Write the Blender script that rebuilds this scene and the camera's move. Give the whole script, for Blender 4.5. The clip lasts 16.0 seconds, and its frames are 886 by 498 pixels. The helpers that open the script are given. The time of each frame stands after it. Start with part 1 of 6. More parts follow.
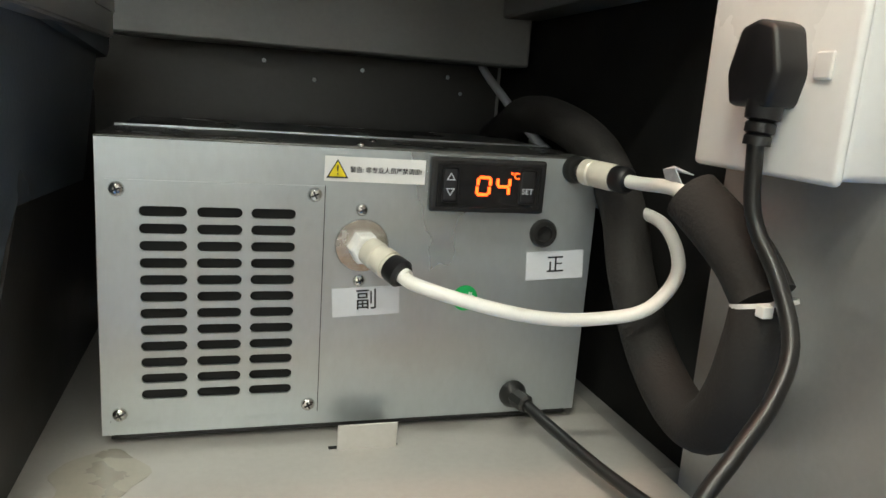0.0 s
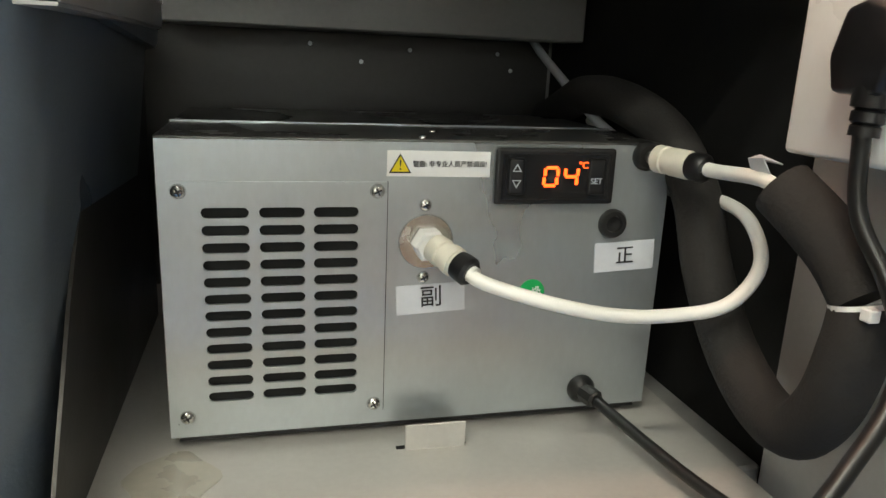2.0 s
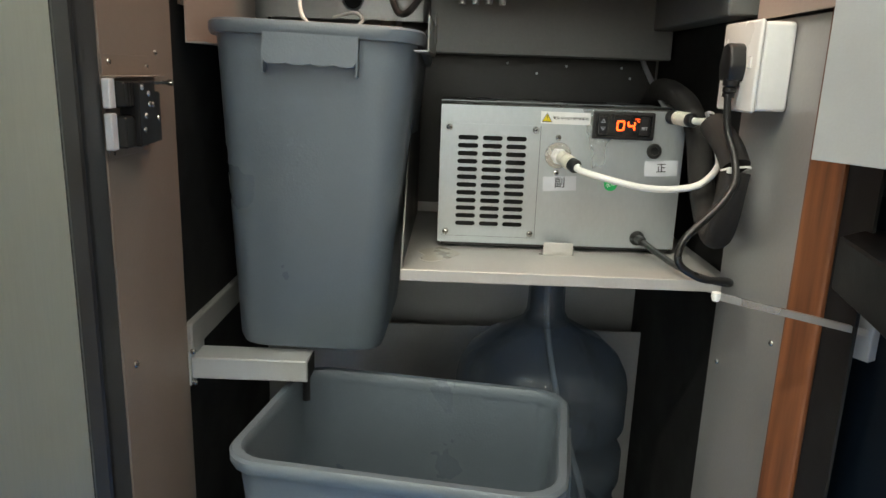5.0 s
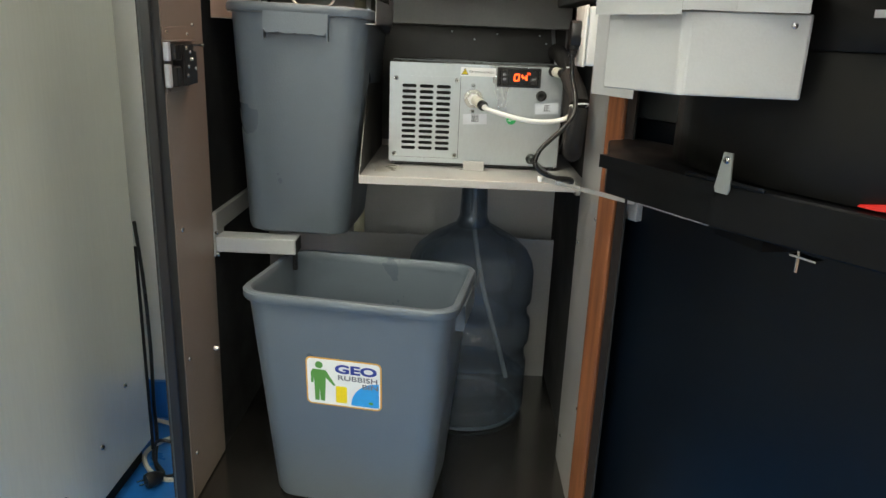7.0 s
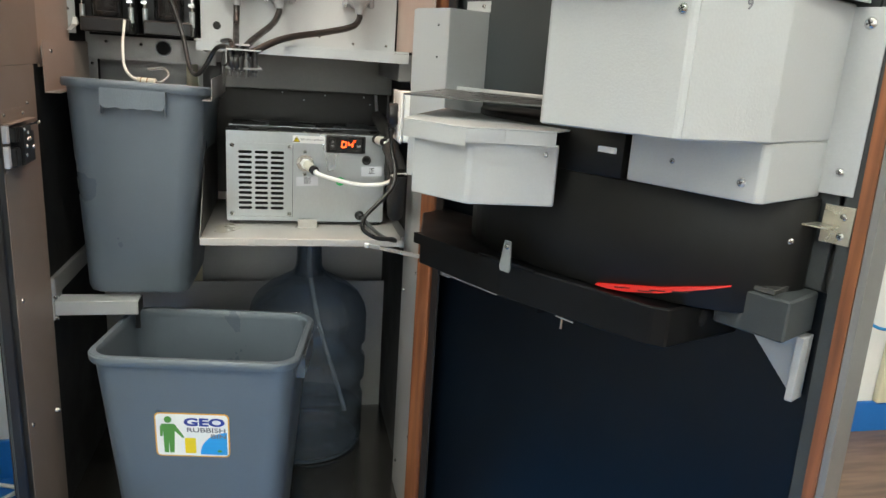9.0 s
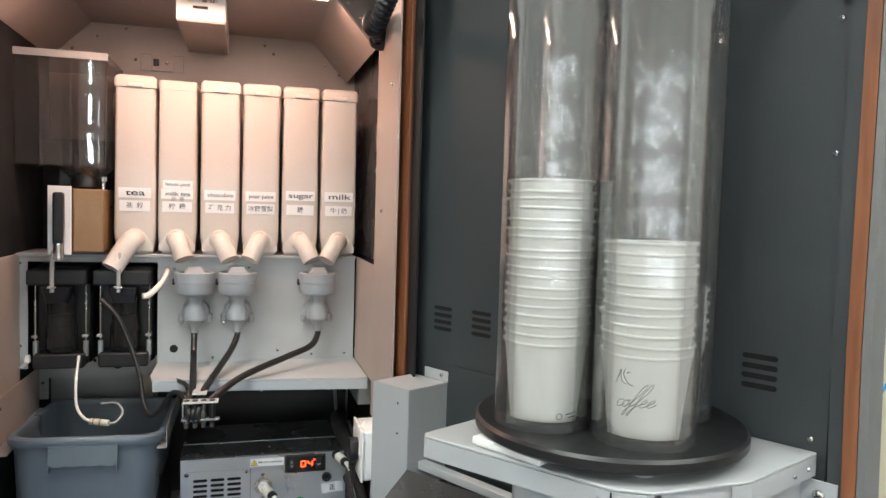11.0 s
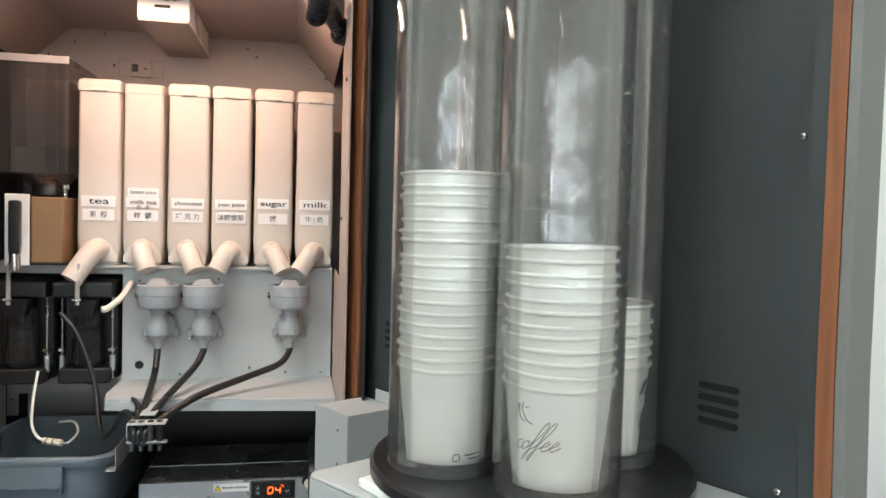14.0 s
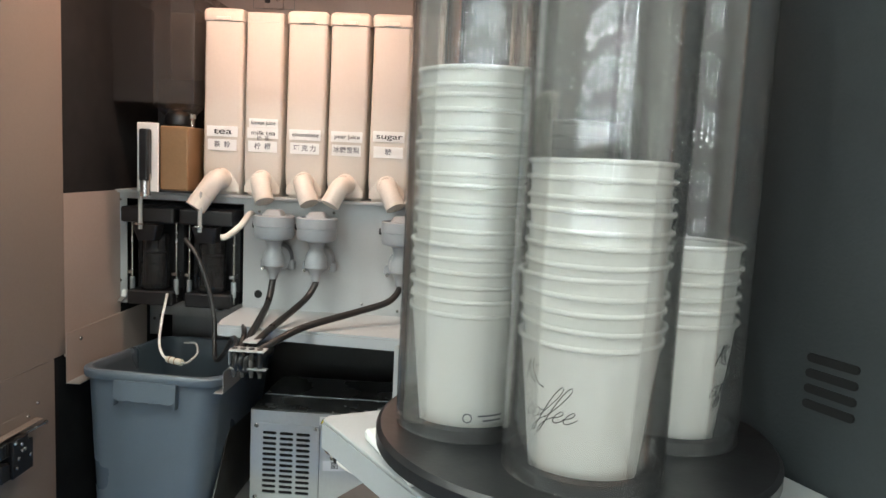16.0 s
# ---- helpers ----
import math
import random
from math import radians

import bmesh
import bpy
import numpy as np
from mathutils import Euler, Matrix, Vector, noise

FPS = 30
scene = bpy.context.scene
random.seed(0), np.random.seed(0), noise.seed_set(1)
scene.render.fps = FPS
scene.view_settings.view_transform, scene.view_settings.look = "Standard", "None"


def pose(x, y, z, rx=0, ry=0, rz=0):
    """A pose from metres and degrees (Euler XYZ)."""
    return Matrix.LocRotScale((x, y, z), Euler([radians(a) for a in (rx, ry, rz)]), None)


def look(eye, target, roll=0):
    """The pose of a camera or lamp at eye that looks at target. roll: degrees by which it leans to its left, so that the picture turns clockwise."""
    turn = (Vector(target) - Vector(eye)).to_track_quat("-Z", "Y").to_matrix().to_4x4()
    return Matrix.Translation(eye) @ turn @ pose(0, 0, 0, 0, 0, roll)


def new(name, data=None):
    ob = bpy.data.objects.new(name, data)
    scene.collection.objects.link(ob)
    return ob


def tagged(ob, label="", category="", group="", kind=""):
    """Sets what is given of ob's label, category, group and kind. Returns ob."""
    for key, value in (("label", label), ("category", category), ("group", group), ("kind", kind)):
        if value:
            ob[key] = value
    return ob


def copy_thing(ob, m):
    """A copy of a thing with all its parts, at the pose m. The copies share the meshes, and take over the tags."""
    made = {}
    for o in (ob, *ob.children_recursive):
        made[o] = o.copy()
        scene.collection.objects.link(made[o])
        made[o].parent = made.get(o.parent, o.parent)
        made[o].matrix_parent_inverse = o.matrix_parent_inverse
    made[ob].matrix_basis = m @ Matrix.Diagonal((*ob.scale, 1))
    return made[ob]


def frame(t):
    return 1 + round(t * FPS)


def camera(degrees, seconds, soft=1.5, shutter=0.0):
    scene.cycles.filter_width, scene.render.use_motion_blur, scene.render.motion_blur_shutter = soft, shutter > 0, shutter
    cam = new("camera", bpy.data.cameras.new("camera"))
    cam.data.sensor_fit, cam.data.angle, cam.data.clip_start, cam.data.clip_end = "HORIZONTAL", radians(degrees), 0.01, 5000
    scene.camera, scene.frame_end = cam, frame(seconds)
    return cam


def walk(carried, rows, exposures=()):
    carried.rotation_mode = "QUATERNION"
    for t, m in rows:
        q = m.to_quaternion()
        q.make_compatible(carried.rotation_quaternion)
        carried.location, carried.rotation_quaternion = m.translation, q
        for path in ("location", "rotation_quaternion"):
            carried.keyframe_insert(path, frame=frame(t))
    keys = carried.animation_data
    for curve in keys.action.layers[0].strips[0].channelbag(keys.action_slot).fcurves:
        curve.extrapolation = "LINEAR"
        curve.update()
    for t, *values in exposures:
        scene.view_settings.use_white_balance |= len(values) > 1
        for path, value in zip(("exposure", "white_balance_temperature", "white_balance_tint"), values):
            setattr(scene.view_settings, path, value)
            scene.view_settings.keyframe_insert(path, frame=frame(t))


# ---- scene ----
cam = camera(63.6, 16.0)
PATH = [
    (0, (0.021, 0.111, 0.916), (0.594, 1.981, 0.497), 4.2),
    (0.5, (0.027, 0.148, 0.915), (0.606, 2.012, 0.479), 4.1),
    (1, (0.023, 0.169, 0.906), (0.586, 2.024, 0.414), 3.5),
    (1.5, (0.022, 0.17, 0.906), (0.575, 2.025, 0.402), 3.3),
    (2, (0.006, 0.135, 0.928), (0.487, 2.008, 0.416), 2.5),
    (2.5, (-0.015, 0.066, 0.94), (0.311, 1.972, 0.428), 1.4),
    (3, (-0.04, -0.035, 0.962), (0.045, 1.909, 0.503), 1.1),
    (3.5, (-0.037, -0.138, 0.965), (-0.12, 1.806, 0.504), 1.0),
    (4, (-0.019, -0.209, 0.943), (-0.099, 1.734, 0.476), 1.2),
    (4.5, (-0.015, -0.263, 0.929), (-0.09, 1.681, 0.465), 1.3),
    (5, (-0.037, -0.388, 0.921), (-0.052, 1.553, 0.438), 2.0),
    (5.2, (-0.033, -0.436, 0.922), (-0.008, 1.501, 0.427), 2.2),
    (7.3, (0.079, -0.829, 0.93), (0.052, 1.086, 0.354), 2.3),
    (7.5, (0.074, -0.851, 0.92), (0.083, 1.065, 0.345), 2.6),
    (8, (0.056, -0.911, 0.915), (0.193, 0.999, 0.34), 3.4),
    (8.5, (0.061, -0.935, 0.983), (0.343, 0.96, 0.41), 4.1),
    (9, (0.066, -0.924, 1.045), (0.494, 0.96, 0.528), 3.8),
    (9.5, (0.067, -0.895, 1.13), (0.555, 1.005, 0.74), 3.1),
    (10, (0.06, -0.868, 1.22), (0.582, 1.043, 0.948), 2.8),
    (10.2, (0.057, -0.859, 1.256), (0.583, 1.057, 1.029), 2.6),
    (12.3, (0.058, -0.931, 1.481), (0.606, 0.99, 1.566), 0.1),
    (12.5, (0.051, -0.938, 1.484), (0.579, 0.987, 1.609), -0.0),
    (13, (0.057, -0.903, 1.446), (0.539, 1.035, 1.548), -0.2),
    (13.5, (0.114, -0.837, 1.388), (0.611, 1.1, 1.379), 0.4),
    (14, (0.23, -0.8, 1.369), (0.615, 1.161, 1.292), 1.5),
    (14.5, (0.305, -0.793, 1.368), (0.404, 1.201, 1.26), 2.6),
    (15, (0.342, -0.778, 1.363), (0.226, 1.215, 1.248), 2.3),
    (15.5, (0.363, -0.759, 1.354), (0.205, 1.231, 1.236), 2.2),
    (16, (0.356, -0.707, 1.346), (0.25, 1.276, 1.114), 2.8),
]
EXPOSURES = [(0.0, 0.0, 6750, 0.5), (2.0, -0.08, 6850, 1.0), (3.5, 0.05, 6650, 0.0), (5.0, 0.05, 6800, 1.0), (7.5, 0.15, 6900, 2.0), (8.5, 0.25, 6950, 3.0), (9.0, 0.17, 6550, 2.0), (9.6, 0.12, 6300, 1.0), (10.2, -0.15, 6100, 2.0), (12.5, -0.1, 6050, 4.0), (14.0, -0.1, 6000, 0.0), (16.0, -0.2, 6000, -2.0)]
walk(cam, [(t, look(eye, target, roll)) for t, eye, target, roll in PATH], EXPOSURES)
LAMP, HALL, LED, PANE = 22.0, 230.0, 3.5, 70.0

# ---------------------------------------------------------------- world and lights
world = bpy.data.worlds.new("world")
scene.world = world
world.use_nodes = True
world.node_tree.nodes["Background"].inputs[0].default_value = (0.9, 0.95, 1.0, 1)
world.node_tree.nodes["Background"].inputs[1].default_value = 0.25


def area_lamp(name, x, y, z, sx, sy, watts, colour=(1, 1, 1), rx=0, rz=0):
    data = bpy.data.lights.new(name, "AREA")
    data.shape, data.size, data.size_y, data.energy, data.color = "RECTANGLE", sx, sy, watts, colour
    ob = new(name, data)
    ob.matrix_basis = pose(x, y, z, rx, 0, rz)
    return ob


# room ceiling tubes, then unseen lamps added to light the hall behind the wall
# the one at (-0.5, -0.55) is added to brighten the gap by the wall
for lx, ly, w in ((-1.3, -1.3, LAMP * 1.4), (1.5, -1.3, LAMP * 1.5), (-1.3, -2.9, LAMP * 0.7), (1.5, -2.9, LAMP * 0.5), (-0.5, -0.55, LAMP * 1.2)):
    area_lamp("tube_light", lx, ly, 3.0, 1.2, 0.04, w, (1.0, 0.965, 0.89))
for lx, ly in ((-2.0, 5.0), (3.0, 5.0), (1.0, 9.0)):
    area_lamp("hall_fill_light", lx, ly, 3.4, 1.2, 0.5, HALL, (0.9, 0.95, 1.0))
# added fill from the hall floor, brightens the underside of the roof
area_lamp("hall_fill_from_below", 1.5, 6.5, 0.6, 3.0, 3.0, HALL * 0.7, (0.85, 0.93, 1.0), 180)
area_lamp("strip_light", -0.020, 0.480, 1.7525, 0.44, 0.008, LED, (1.0, 0.56, 0.41))

# ---------------------------------------------------------------- materials


def material(name, colour, rough=0.5, metal=0.0, vary=0.12, scale=6.0, grain=90.0, bump=0.08, stretch=(1, 1, 1), coat=0.0, spread=0.1, spec=0.5):
    """A painted, plastic or metal surface: broad stains and fine grain in colour, gloss and relief."""
    m = bpy.data.materials.new(name)
    m.use_nodes = True
    nt = m.node_tree
    b = nt.nodes["Principled BSDF"]
    b.inputs["Metallic"].default_value = metal
    b.inputs["Coat Weight"].default_value = coat
    b.inputs["Specular IOR Level"].default_value = spec
    tc = nt.nodes.new("ShaderNodeTexCoord")
    mp = nt.nodes.new("ShaderNodeMapping")
    mp.inputs["Scale"].default_value = stretch
    nt.links.new(tc.outputs["Object"], mp.inputs["Vector"])
    n1 = nt.nodes.new("ShaderNodeTexNoise")
    n1.inputs["Scale"].default_value, n1.inputs["Detail"].default_value = scale, 5
    n2 = nt.nodes.new("ShaderNodeTexNoise")
    n2.inputs["Scale"].default_value, n2.inputs["Detail"].default_value = grain, 3
    for n in (n1, n2):
        nt.links.new(mp.outputs[0], n.inputs["Vector"])
    mix = nt.nodes.new("ShaderNodeMix")
    mix.data_type = "FLOAT"
    mix.inputs[0].default_value = 0.35
    nt.links.new(n1.outputs[0], mix.inputs[2])
    nt.links.new(n2.outputs[0], mix.inputs[3])
    ramp = nt.nodes.new("ShaderNodeValToRGB")
    ramp.color_ramp.elements[0].position, ramp.color_ramp.elements[1].position = 0.3, 0.7
    ramp.color_ramp.elements[0].color = (*[c * (1 - vary) for c in colour], 1)
    ramp.color_ramp.elements[1].color = (*[min(1, c * (1 + vary)) for c in colour], 1)
    nt.links.new(mix.outputs[0], ramp.inputs[0])
    nt.links.new(ramp.outputs[0], b.inputs["Base Color"])
    mr = nt.nodes.new("ShaderNodeMapRange")
    mr.inputs[1].default_value, mr.inputs[2].default_value = 0.3, 0.7
    mr.inputs[3].default_value, mr.inputs[4].default_value = max(0.02, rough - spread), min(1, rough + spread)
    nt.links.new(n1.outputs[0], mr.inputs[0])
    nt.links.new(mr.outputs[0], b.inputs["Roughness"])
    if bump:
        bp = nt.nodes.new("ShaderNodeBump")
        bp.inputs["Strength"].default_value, bp.inputs["Distance"].default_value = bump, 0.002
        nt.links.new(n2.outputs[0], bp.inputs["Height"])
        nt.links.new(bp.outputs[0], b.inputs["Normal"])
    return m


def clear(name, colour, rough=0.02, ior=1.45, mixin=0.0, streak=(1, 1, 1), wave=0.25, size=9, gloss=1.0, most=0.35):
    """Clear plastic: thin-walled look from transparency with a Fresnel gloss."""
    m = bpy.data.materials.new(name)
    m.use_nodes = True
    nt = m.node_tree
    nt.nodes.remove(nt.nodes["Principled BSDF"])
    out = nt.nodes["Material Output"]
    tr = nt.nodes.new("ShaderNodeBsdfTransparent")
    tr.inputs[0].default_value = (*colour, 1)
    gl = nt.nodes.new("ShaderNodeBsdfGlossy")
    gl.inputs["Roughness"].default_value = rough
    df = nt.nodes.new("ShaderNodeBsdfDiffuse")
    df.inputs[0].default_value = (*[c * 0.9 for c in colour], 1)
    base = nt.nodes.new("ShaderNodeMixShader")
    base.inputs[0].default_value = mixin
    nt.links.new(tr.outputs[0], base.inputs[1])
    nt.links.new(df.outputs[0], base.inputs[2])
    fr = nt.nodes.new("ShaderNodeFresnel")
    fr.inputs[0].default_value = ior
    ns = nt.nodes.new("ShaderNodeTexNoise")
    ns.inputs["Scale"].default_value = size
    ns.inputs["Detail"].default_value = 3
    mp = nt.nodes.new("ShaderNodeMapping")
    mp.inputs["Scale"].default_value = streak
    bp = nt.nodes.new("ShaderNodeBump")
    bp.inputs["Strength"].default_value, bp.inputs["Distance"].default_value = wave, 0.01
    tc = nt.nodes.new("ShaderNodeTexCoord")
    nt.links.new(tc.outputs["Object"], mp.inputs["Vector"])
    nt.links.new(mp.outputs[0], ns.inputs["Vector"])
    nt.links.new(ns.outputs[0], bp.inputs["Height"])
    nt.links.new(bp.outputs[0], gl.inputs["Normal"])
    mx = nt.nodes.new("ShaderNodeMixShader")
    ml = nt.nodes.new("ShaderNodeMath")
    ml.operation = "MULTIPLY"
    ml.inputs[1].default_value = gloss
    nt.links.new(fr.outputs[0], ml.inputs[0])
    mn = nt.nodes.new("ShaderNodeMath")
    mn.operation = "MINIMUM"
    mn.inputs[1].default_value = most
    nt.links.new(ml.outputs[0], mn.inputs[0])
    nt.links.new(mn.outputs[0], mx.inputs[0])
    nt.links.new(base.outputs[0], mx.inputs[1])
    nt.links.new(gl.outputs[0], mx.inputs[2])
    nt.links.new(mx.outputs[0], out.inputs[0])
    return m


def glowing(name, colour, strength, base=1.0):
    m = bpy.data.materials.new(name)
    m.use_nodes = True
    b = m.node_tree.nodes["Principled BSDF"]
    b.inputs["Base Color"].default_value = (*[c * base for c in colour], 1)
    b.inputs["Emission Color"].default_value = (*colour, 1)
    b.inputs["Emission Strength"].default_value = strength
    return m


def veined(name, dark, light, rough=0.45, stretch=(1, 1, 12), scale=7):
    """Printed wood grain."""
    m = material(name, light, rough, 0, 0.1)
    nt = m.node_tree
    b = nt.nodes["Principled BSDF"]
    tc = nt.nodes.new("ShaderNodeTexCoord")
    mp = nt.nodes.new("ShaderNodeMapping")
    mp.inputs["Scale"].default_value = stretch
    w = nt.nodes.new("ShaderNodeTexNoise")
    w.inputs["Scale"].default_value, w.inputs["Detail"].default_value = scale, 6
    r = nt.nodes.new("ShaderNodeValToRGB")
    r.color_ramp.elements[0].position, r.color_ramp.elements[1].position = 0.35, 0.65
    r.color_ramp.elements[0].color, r.color_ramp.elements[1].color = (*dark, 1), (*light, 1)
    nt.links.new(tc.outputs["Object"], mp.inputs[0])
    nt.links.new(mp.outputs[0], w.inputs[0])
    nt.links.new(w.outputs[0], r.inputs[0])
    nt.links.new(r.outputs[0], b.inputs["Base Color"])
    return m


M = {
    "galv": material("galvanised_sheet", (0.48, 0.52, 0.54), 0.32, 0.75, 0.07, 6, 260, 0.03, (1, 1, 0.5), spread=0.08),
    "galv_dark": material("dark_sheet", (0.11, 0.11, 0.108), 0.28, 0.6, 0.12, 8, 200, 0.03),
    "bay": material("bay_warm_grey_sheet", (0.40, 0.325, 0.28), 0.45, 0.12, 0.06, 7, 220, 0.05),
    # bay sheet darkened: falloff of the strip light put into the colour
    "jamb": material("jamb_sheet_with_shade", (0.25, 0.205, 0.175), 0.45, 0.12, 0.06, 7, 220, 0.05),
    "floor_steel": material("dark_polished_floor_sheet", (0.17, 0.162, 0.15), 0.2, 0.9, 0.06, 5, 160, 0.02, spread=0.04),
    # grey_sheet darkened: shade above the chiller put into the duct's colour
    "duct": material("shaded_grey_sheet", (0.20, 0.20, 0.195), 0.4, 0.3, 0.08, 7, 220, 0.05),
    # grey sheet darkened: shade around the chiller put into the colour
    "rear": material("rear_sheet_with_shade", (0.055, 0.053, 0.050), 0.42, 0.4, 0.1, 7, 220, 0.05),
    "inner": material("grey_sheet", (0.40, 0.395, 0.385), 0.38, 0.45, 0.08, 7, 220, 0.05),
    "shelf": material("beige_sheet", (0.50, 0.485, 0.46), 0.42, 0.35, 0.08, 9, 240, 0.05),
    "light_sheet": material("light_grey_powder_coat", (0.42, 0.435, 0.44), 0.5, 0.15, 0.05, 6, 380, 0.10),
    "steel": material("brushed_steel", (0.80, 0.80, 0.71), 0.34, 0.25, 0.06, 4, 160, 0.06, (1, 1, 0.08)),
    "chrome": material("bright_screw_steel", (0.62, 0.62, 0.60), 0.22, 1.0, 0.1, 60, 300, 0.05),
    "zinc": material("zinc_bracket", (0.55, 0.53, 0.45), 0.3, 0.9, 0.12, 30, 300, 0.05),
    "coat_dark": material("charcoal_powder_coat", (0.034, 0.040, 0.0425), 0.5, 0.0, 0.12, 7, 420, 0.12),
    "coat_frame": material("dark_grey_frame_paint", (0.045, 0.05, 0.052), 0.45, 0.0, 0.1, 7, 300, 0.08),
    "black": material("black_plastic", (0.008, 0.008, 0.009), 0.38, 0, 0.2, 20, 300, 0.05),
    # also laid over holes, slots and recesses in place of their shade
    "black_matt": material("matt_black_and_shade", (0.0028, 0.0028, 0.003), 0.8, 0, 0.2, 10, 300, 0.05),
    "navy": material("dark_navy_panel", (0.0022, 0.0042, 0.0075), 0.3, 0, 0.06, 5, 200, 0.03, spread=0.015, spec=0.3),
    "foam": material("black_foam_sleeve", (0.020, 0.018, 0.017), 0.85, 0, 0.25, 25, 500, 0.25),
    "rubber": material("black_cable_rubber", (0.012, 0.012, 0.012), 0.35, 0, 0.2, 30, 300, 0.05),
    "bin": material("blue_grey_bin_plastic", (0.108, 0.132, 0.157), 0.36, 0, 0.05, 5, 330, 0.10),
    "white": material("white_plastic", (0.86, 0.86, 0.84), 0.3, 0, 0.03, 9, 200, 0.03),
    "cream": material("cream_fitting_plastic", (0.66, 0.63, 0.54), 0.4, 0, 0.06, 40, 300, 0.04),
    "tube_white": material("white_water_hose", (0.86, 0.85, 0.81), 0.35, 0, 0.04, 30, 300, 0.04),
    "milky": material("milky_canister_plastic", (0.61, 0.56, 0.50), 0.38, 0, 0.04, 5, 200, 0.05),
    "spout": material("cloudy_spout_plastic", (0.70, 0.65, 0.585), 0.35, 0, 0.10, 30, 200, 0.05),
    "mixer": material("grey_mixer_plastic", (0.30, 0.315, 0.33), 0.38, 0, 0.08, 25, 300, 0.05),
    "paper": material("white_cup_paper", (0.87, 0.865, 0.83), 0.6, 0, 0.025, 25, 400, 0.08),
    "label": material("white_label", (0.82, 0.82, 0.80), 0.5, 0, 0.03, 40, 300, 0.02),
    "silver_label": material("silver_grey_label", (0.62, 0.64, 0.68), 0.4, 0, 0.05, 40, 300, 0.02),
    "ink": material("black_ink", (0.015, 0.015, 0.017), 0.6, 0, 0.1, 40, 300, 0.0),
    "grey_ink": material("grey_ink", (0.16, 0.16, 0.18), 0.6, 0, 0.1, 40, 300, 0.0),
    "yellow": material("warning_yellow", (0.80, 0.62, 0.01), 0.45, 0, 0.05, 40, 300, 0.0),
    "green": material("green_sticker", (0.01, 0.40, 0.10), 0.45, 0, 0.05, 40, 300, 0.0),
    "leaf_green": material("printed_green", (0.09, 0.27, 0.05), 0.45, 0, 0.05, 40, 300, 0.0),
    "print_blue": material("printed_dark_blue", (0.02, 0.04, 0.26), 0.45, 0, 0.05, 40, 300, 0.0),
    "sky_blue": material("printed_sky_blue", (0.03, 0.30, 0.68), 0.45, 0, 0.05, 40, 300, 0.0),
    "orange_line": material("printed_orange", (0.70, 0.36, 0.05), 0.45, 0, 0.05, 40, 300, 0.0),
    "trim": veined("brown_wood_grain_trim", (0.12, 0.042, 0.018), (0.23, 0.085, 0.035), 0.4, (20, 20, 1.2), 5),
    "wallp": material("white_wall_paint", (0.80, 0.80, 0.78), 0.75, 0, 0.03, 2.0, 120, 0.1),
    "room_wall": material("unseen_room_grey", (0.46, 0.45, 0.43), 0.75, 0, 0.03, 2.0, 120, 0.1),
    "blue_floor": material("blue_floor_paint", (0.02, 0.16, 0.50), 0.35, 0, 0.12, 3.0, 60, 0.1),
    "wood_floor": veined("brown_floor_boards", (0.14, 0.085, 0.06), (0.25, 0.16, 0.11), 0.5, (1, 9, 1), 4),
    "blue_skirt": material("blue_skirting_paint", (0.02, 0.17, 0.55), 0.4, 0, 0.08, 4, 120, 0.05),
    "roof": material("grey_roof_sheet", (0.42, 0.46, 0.50), 0.45, 0.2, 0.12, 0.8, 10, 0.05),
    "roof_blue": material("blue_roof_sheet", (0.015, 0.06, 0.42), 0.45, 0.1, 0.12, 0.8, 10, 0.05),
    "cream_pipe": material("cream_pipe_plastic", (0.75, 0.70, 0.52), 0.4, 0, 0.05, 5, 100, 0.03),
    "copper": material("copper_tan_motor_cover", (0.30, 0.18, 0.09), 0.4, 0.4, 0.1, 15, 200, 0.05),
    "smoke": clear("smoked_clear_plastic", (0.66, 0.63, 0.61), 0.02, 1.58, 0.05, (1, 1, 1), 0.02, 6, 1.6, 0.3),
    "acryl": clear("clear_cup_tube", (0.985, 0.985, 0.98), 0.002, 1.49, 0.024, (1, 1, 0.08), 0.0005, 60, 1.6, 0.6),
    "bottle": clear("blue_tinted_bottle", (0.54, 0.61, 0.69), 0.05, 1.5, 0.07, (1, 1, 1), 0.1, 6),
    "glass_dark": clear("dark_clear_plastic", (0.25, 0.25, 0.26), 0.05, 1.5, 0.08),
    "hose_clear": clear("clear_hose", (0.80, 0.80, 0.78), 0.08, 1.5, 0.45),
    "led": glowing("led_strip_glow", (1.0, 0.74, 0.60), 9.0),
    "digit": glowing("orange_digit_glow", (1.0, 0.085, 0.012), 4.2),
    "red_glow": glowing("red_gap_glow", (0.50, 0.008, 0.005), 1.1, 0.0),
    "pane": glowing("added_streak_pane", (0.93, 0.97, 1.0), PANE),
    "cover": material("dark_cover_plastic", (0.0055, 0.0056, 0.0054), 0.5, 0, 0.12, 9, 300, 0.05, spec=0.28),
    "tray_black": material("black_tray_plastic", (0.004, 0.0044, 0.005), 0.42, 0, 0.15, 12, 300, 0.05, spec=0.2),
    "lampglow": glowing("lamp_tube_glow", (1.0, 0.97, 0.92), 32.0),
}

# ---------------------------------------------------------------- mesh helpers


def empty(name, m=None):
    ob = new(name)
    ob.empty_display_size = 0.05
    if m is not None:
        ob.matrix_basis = m
    return ob


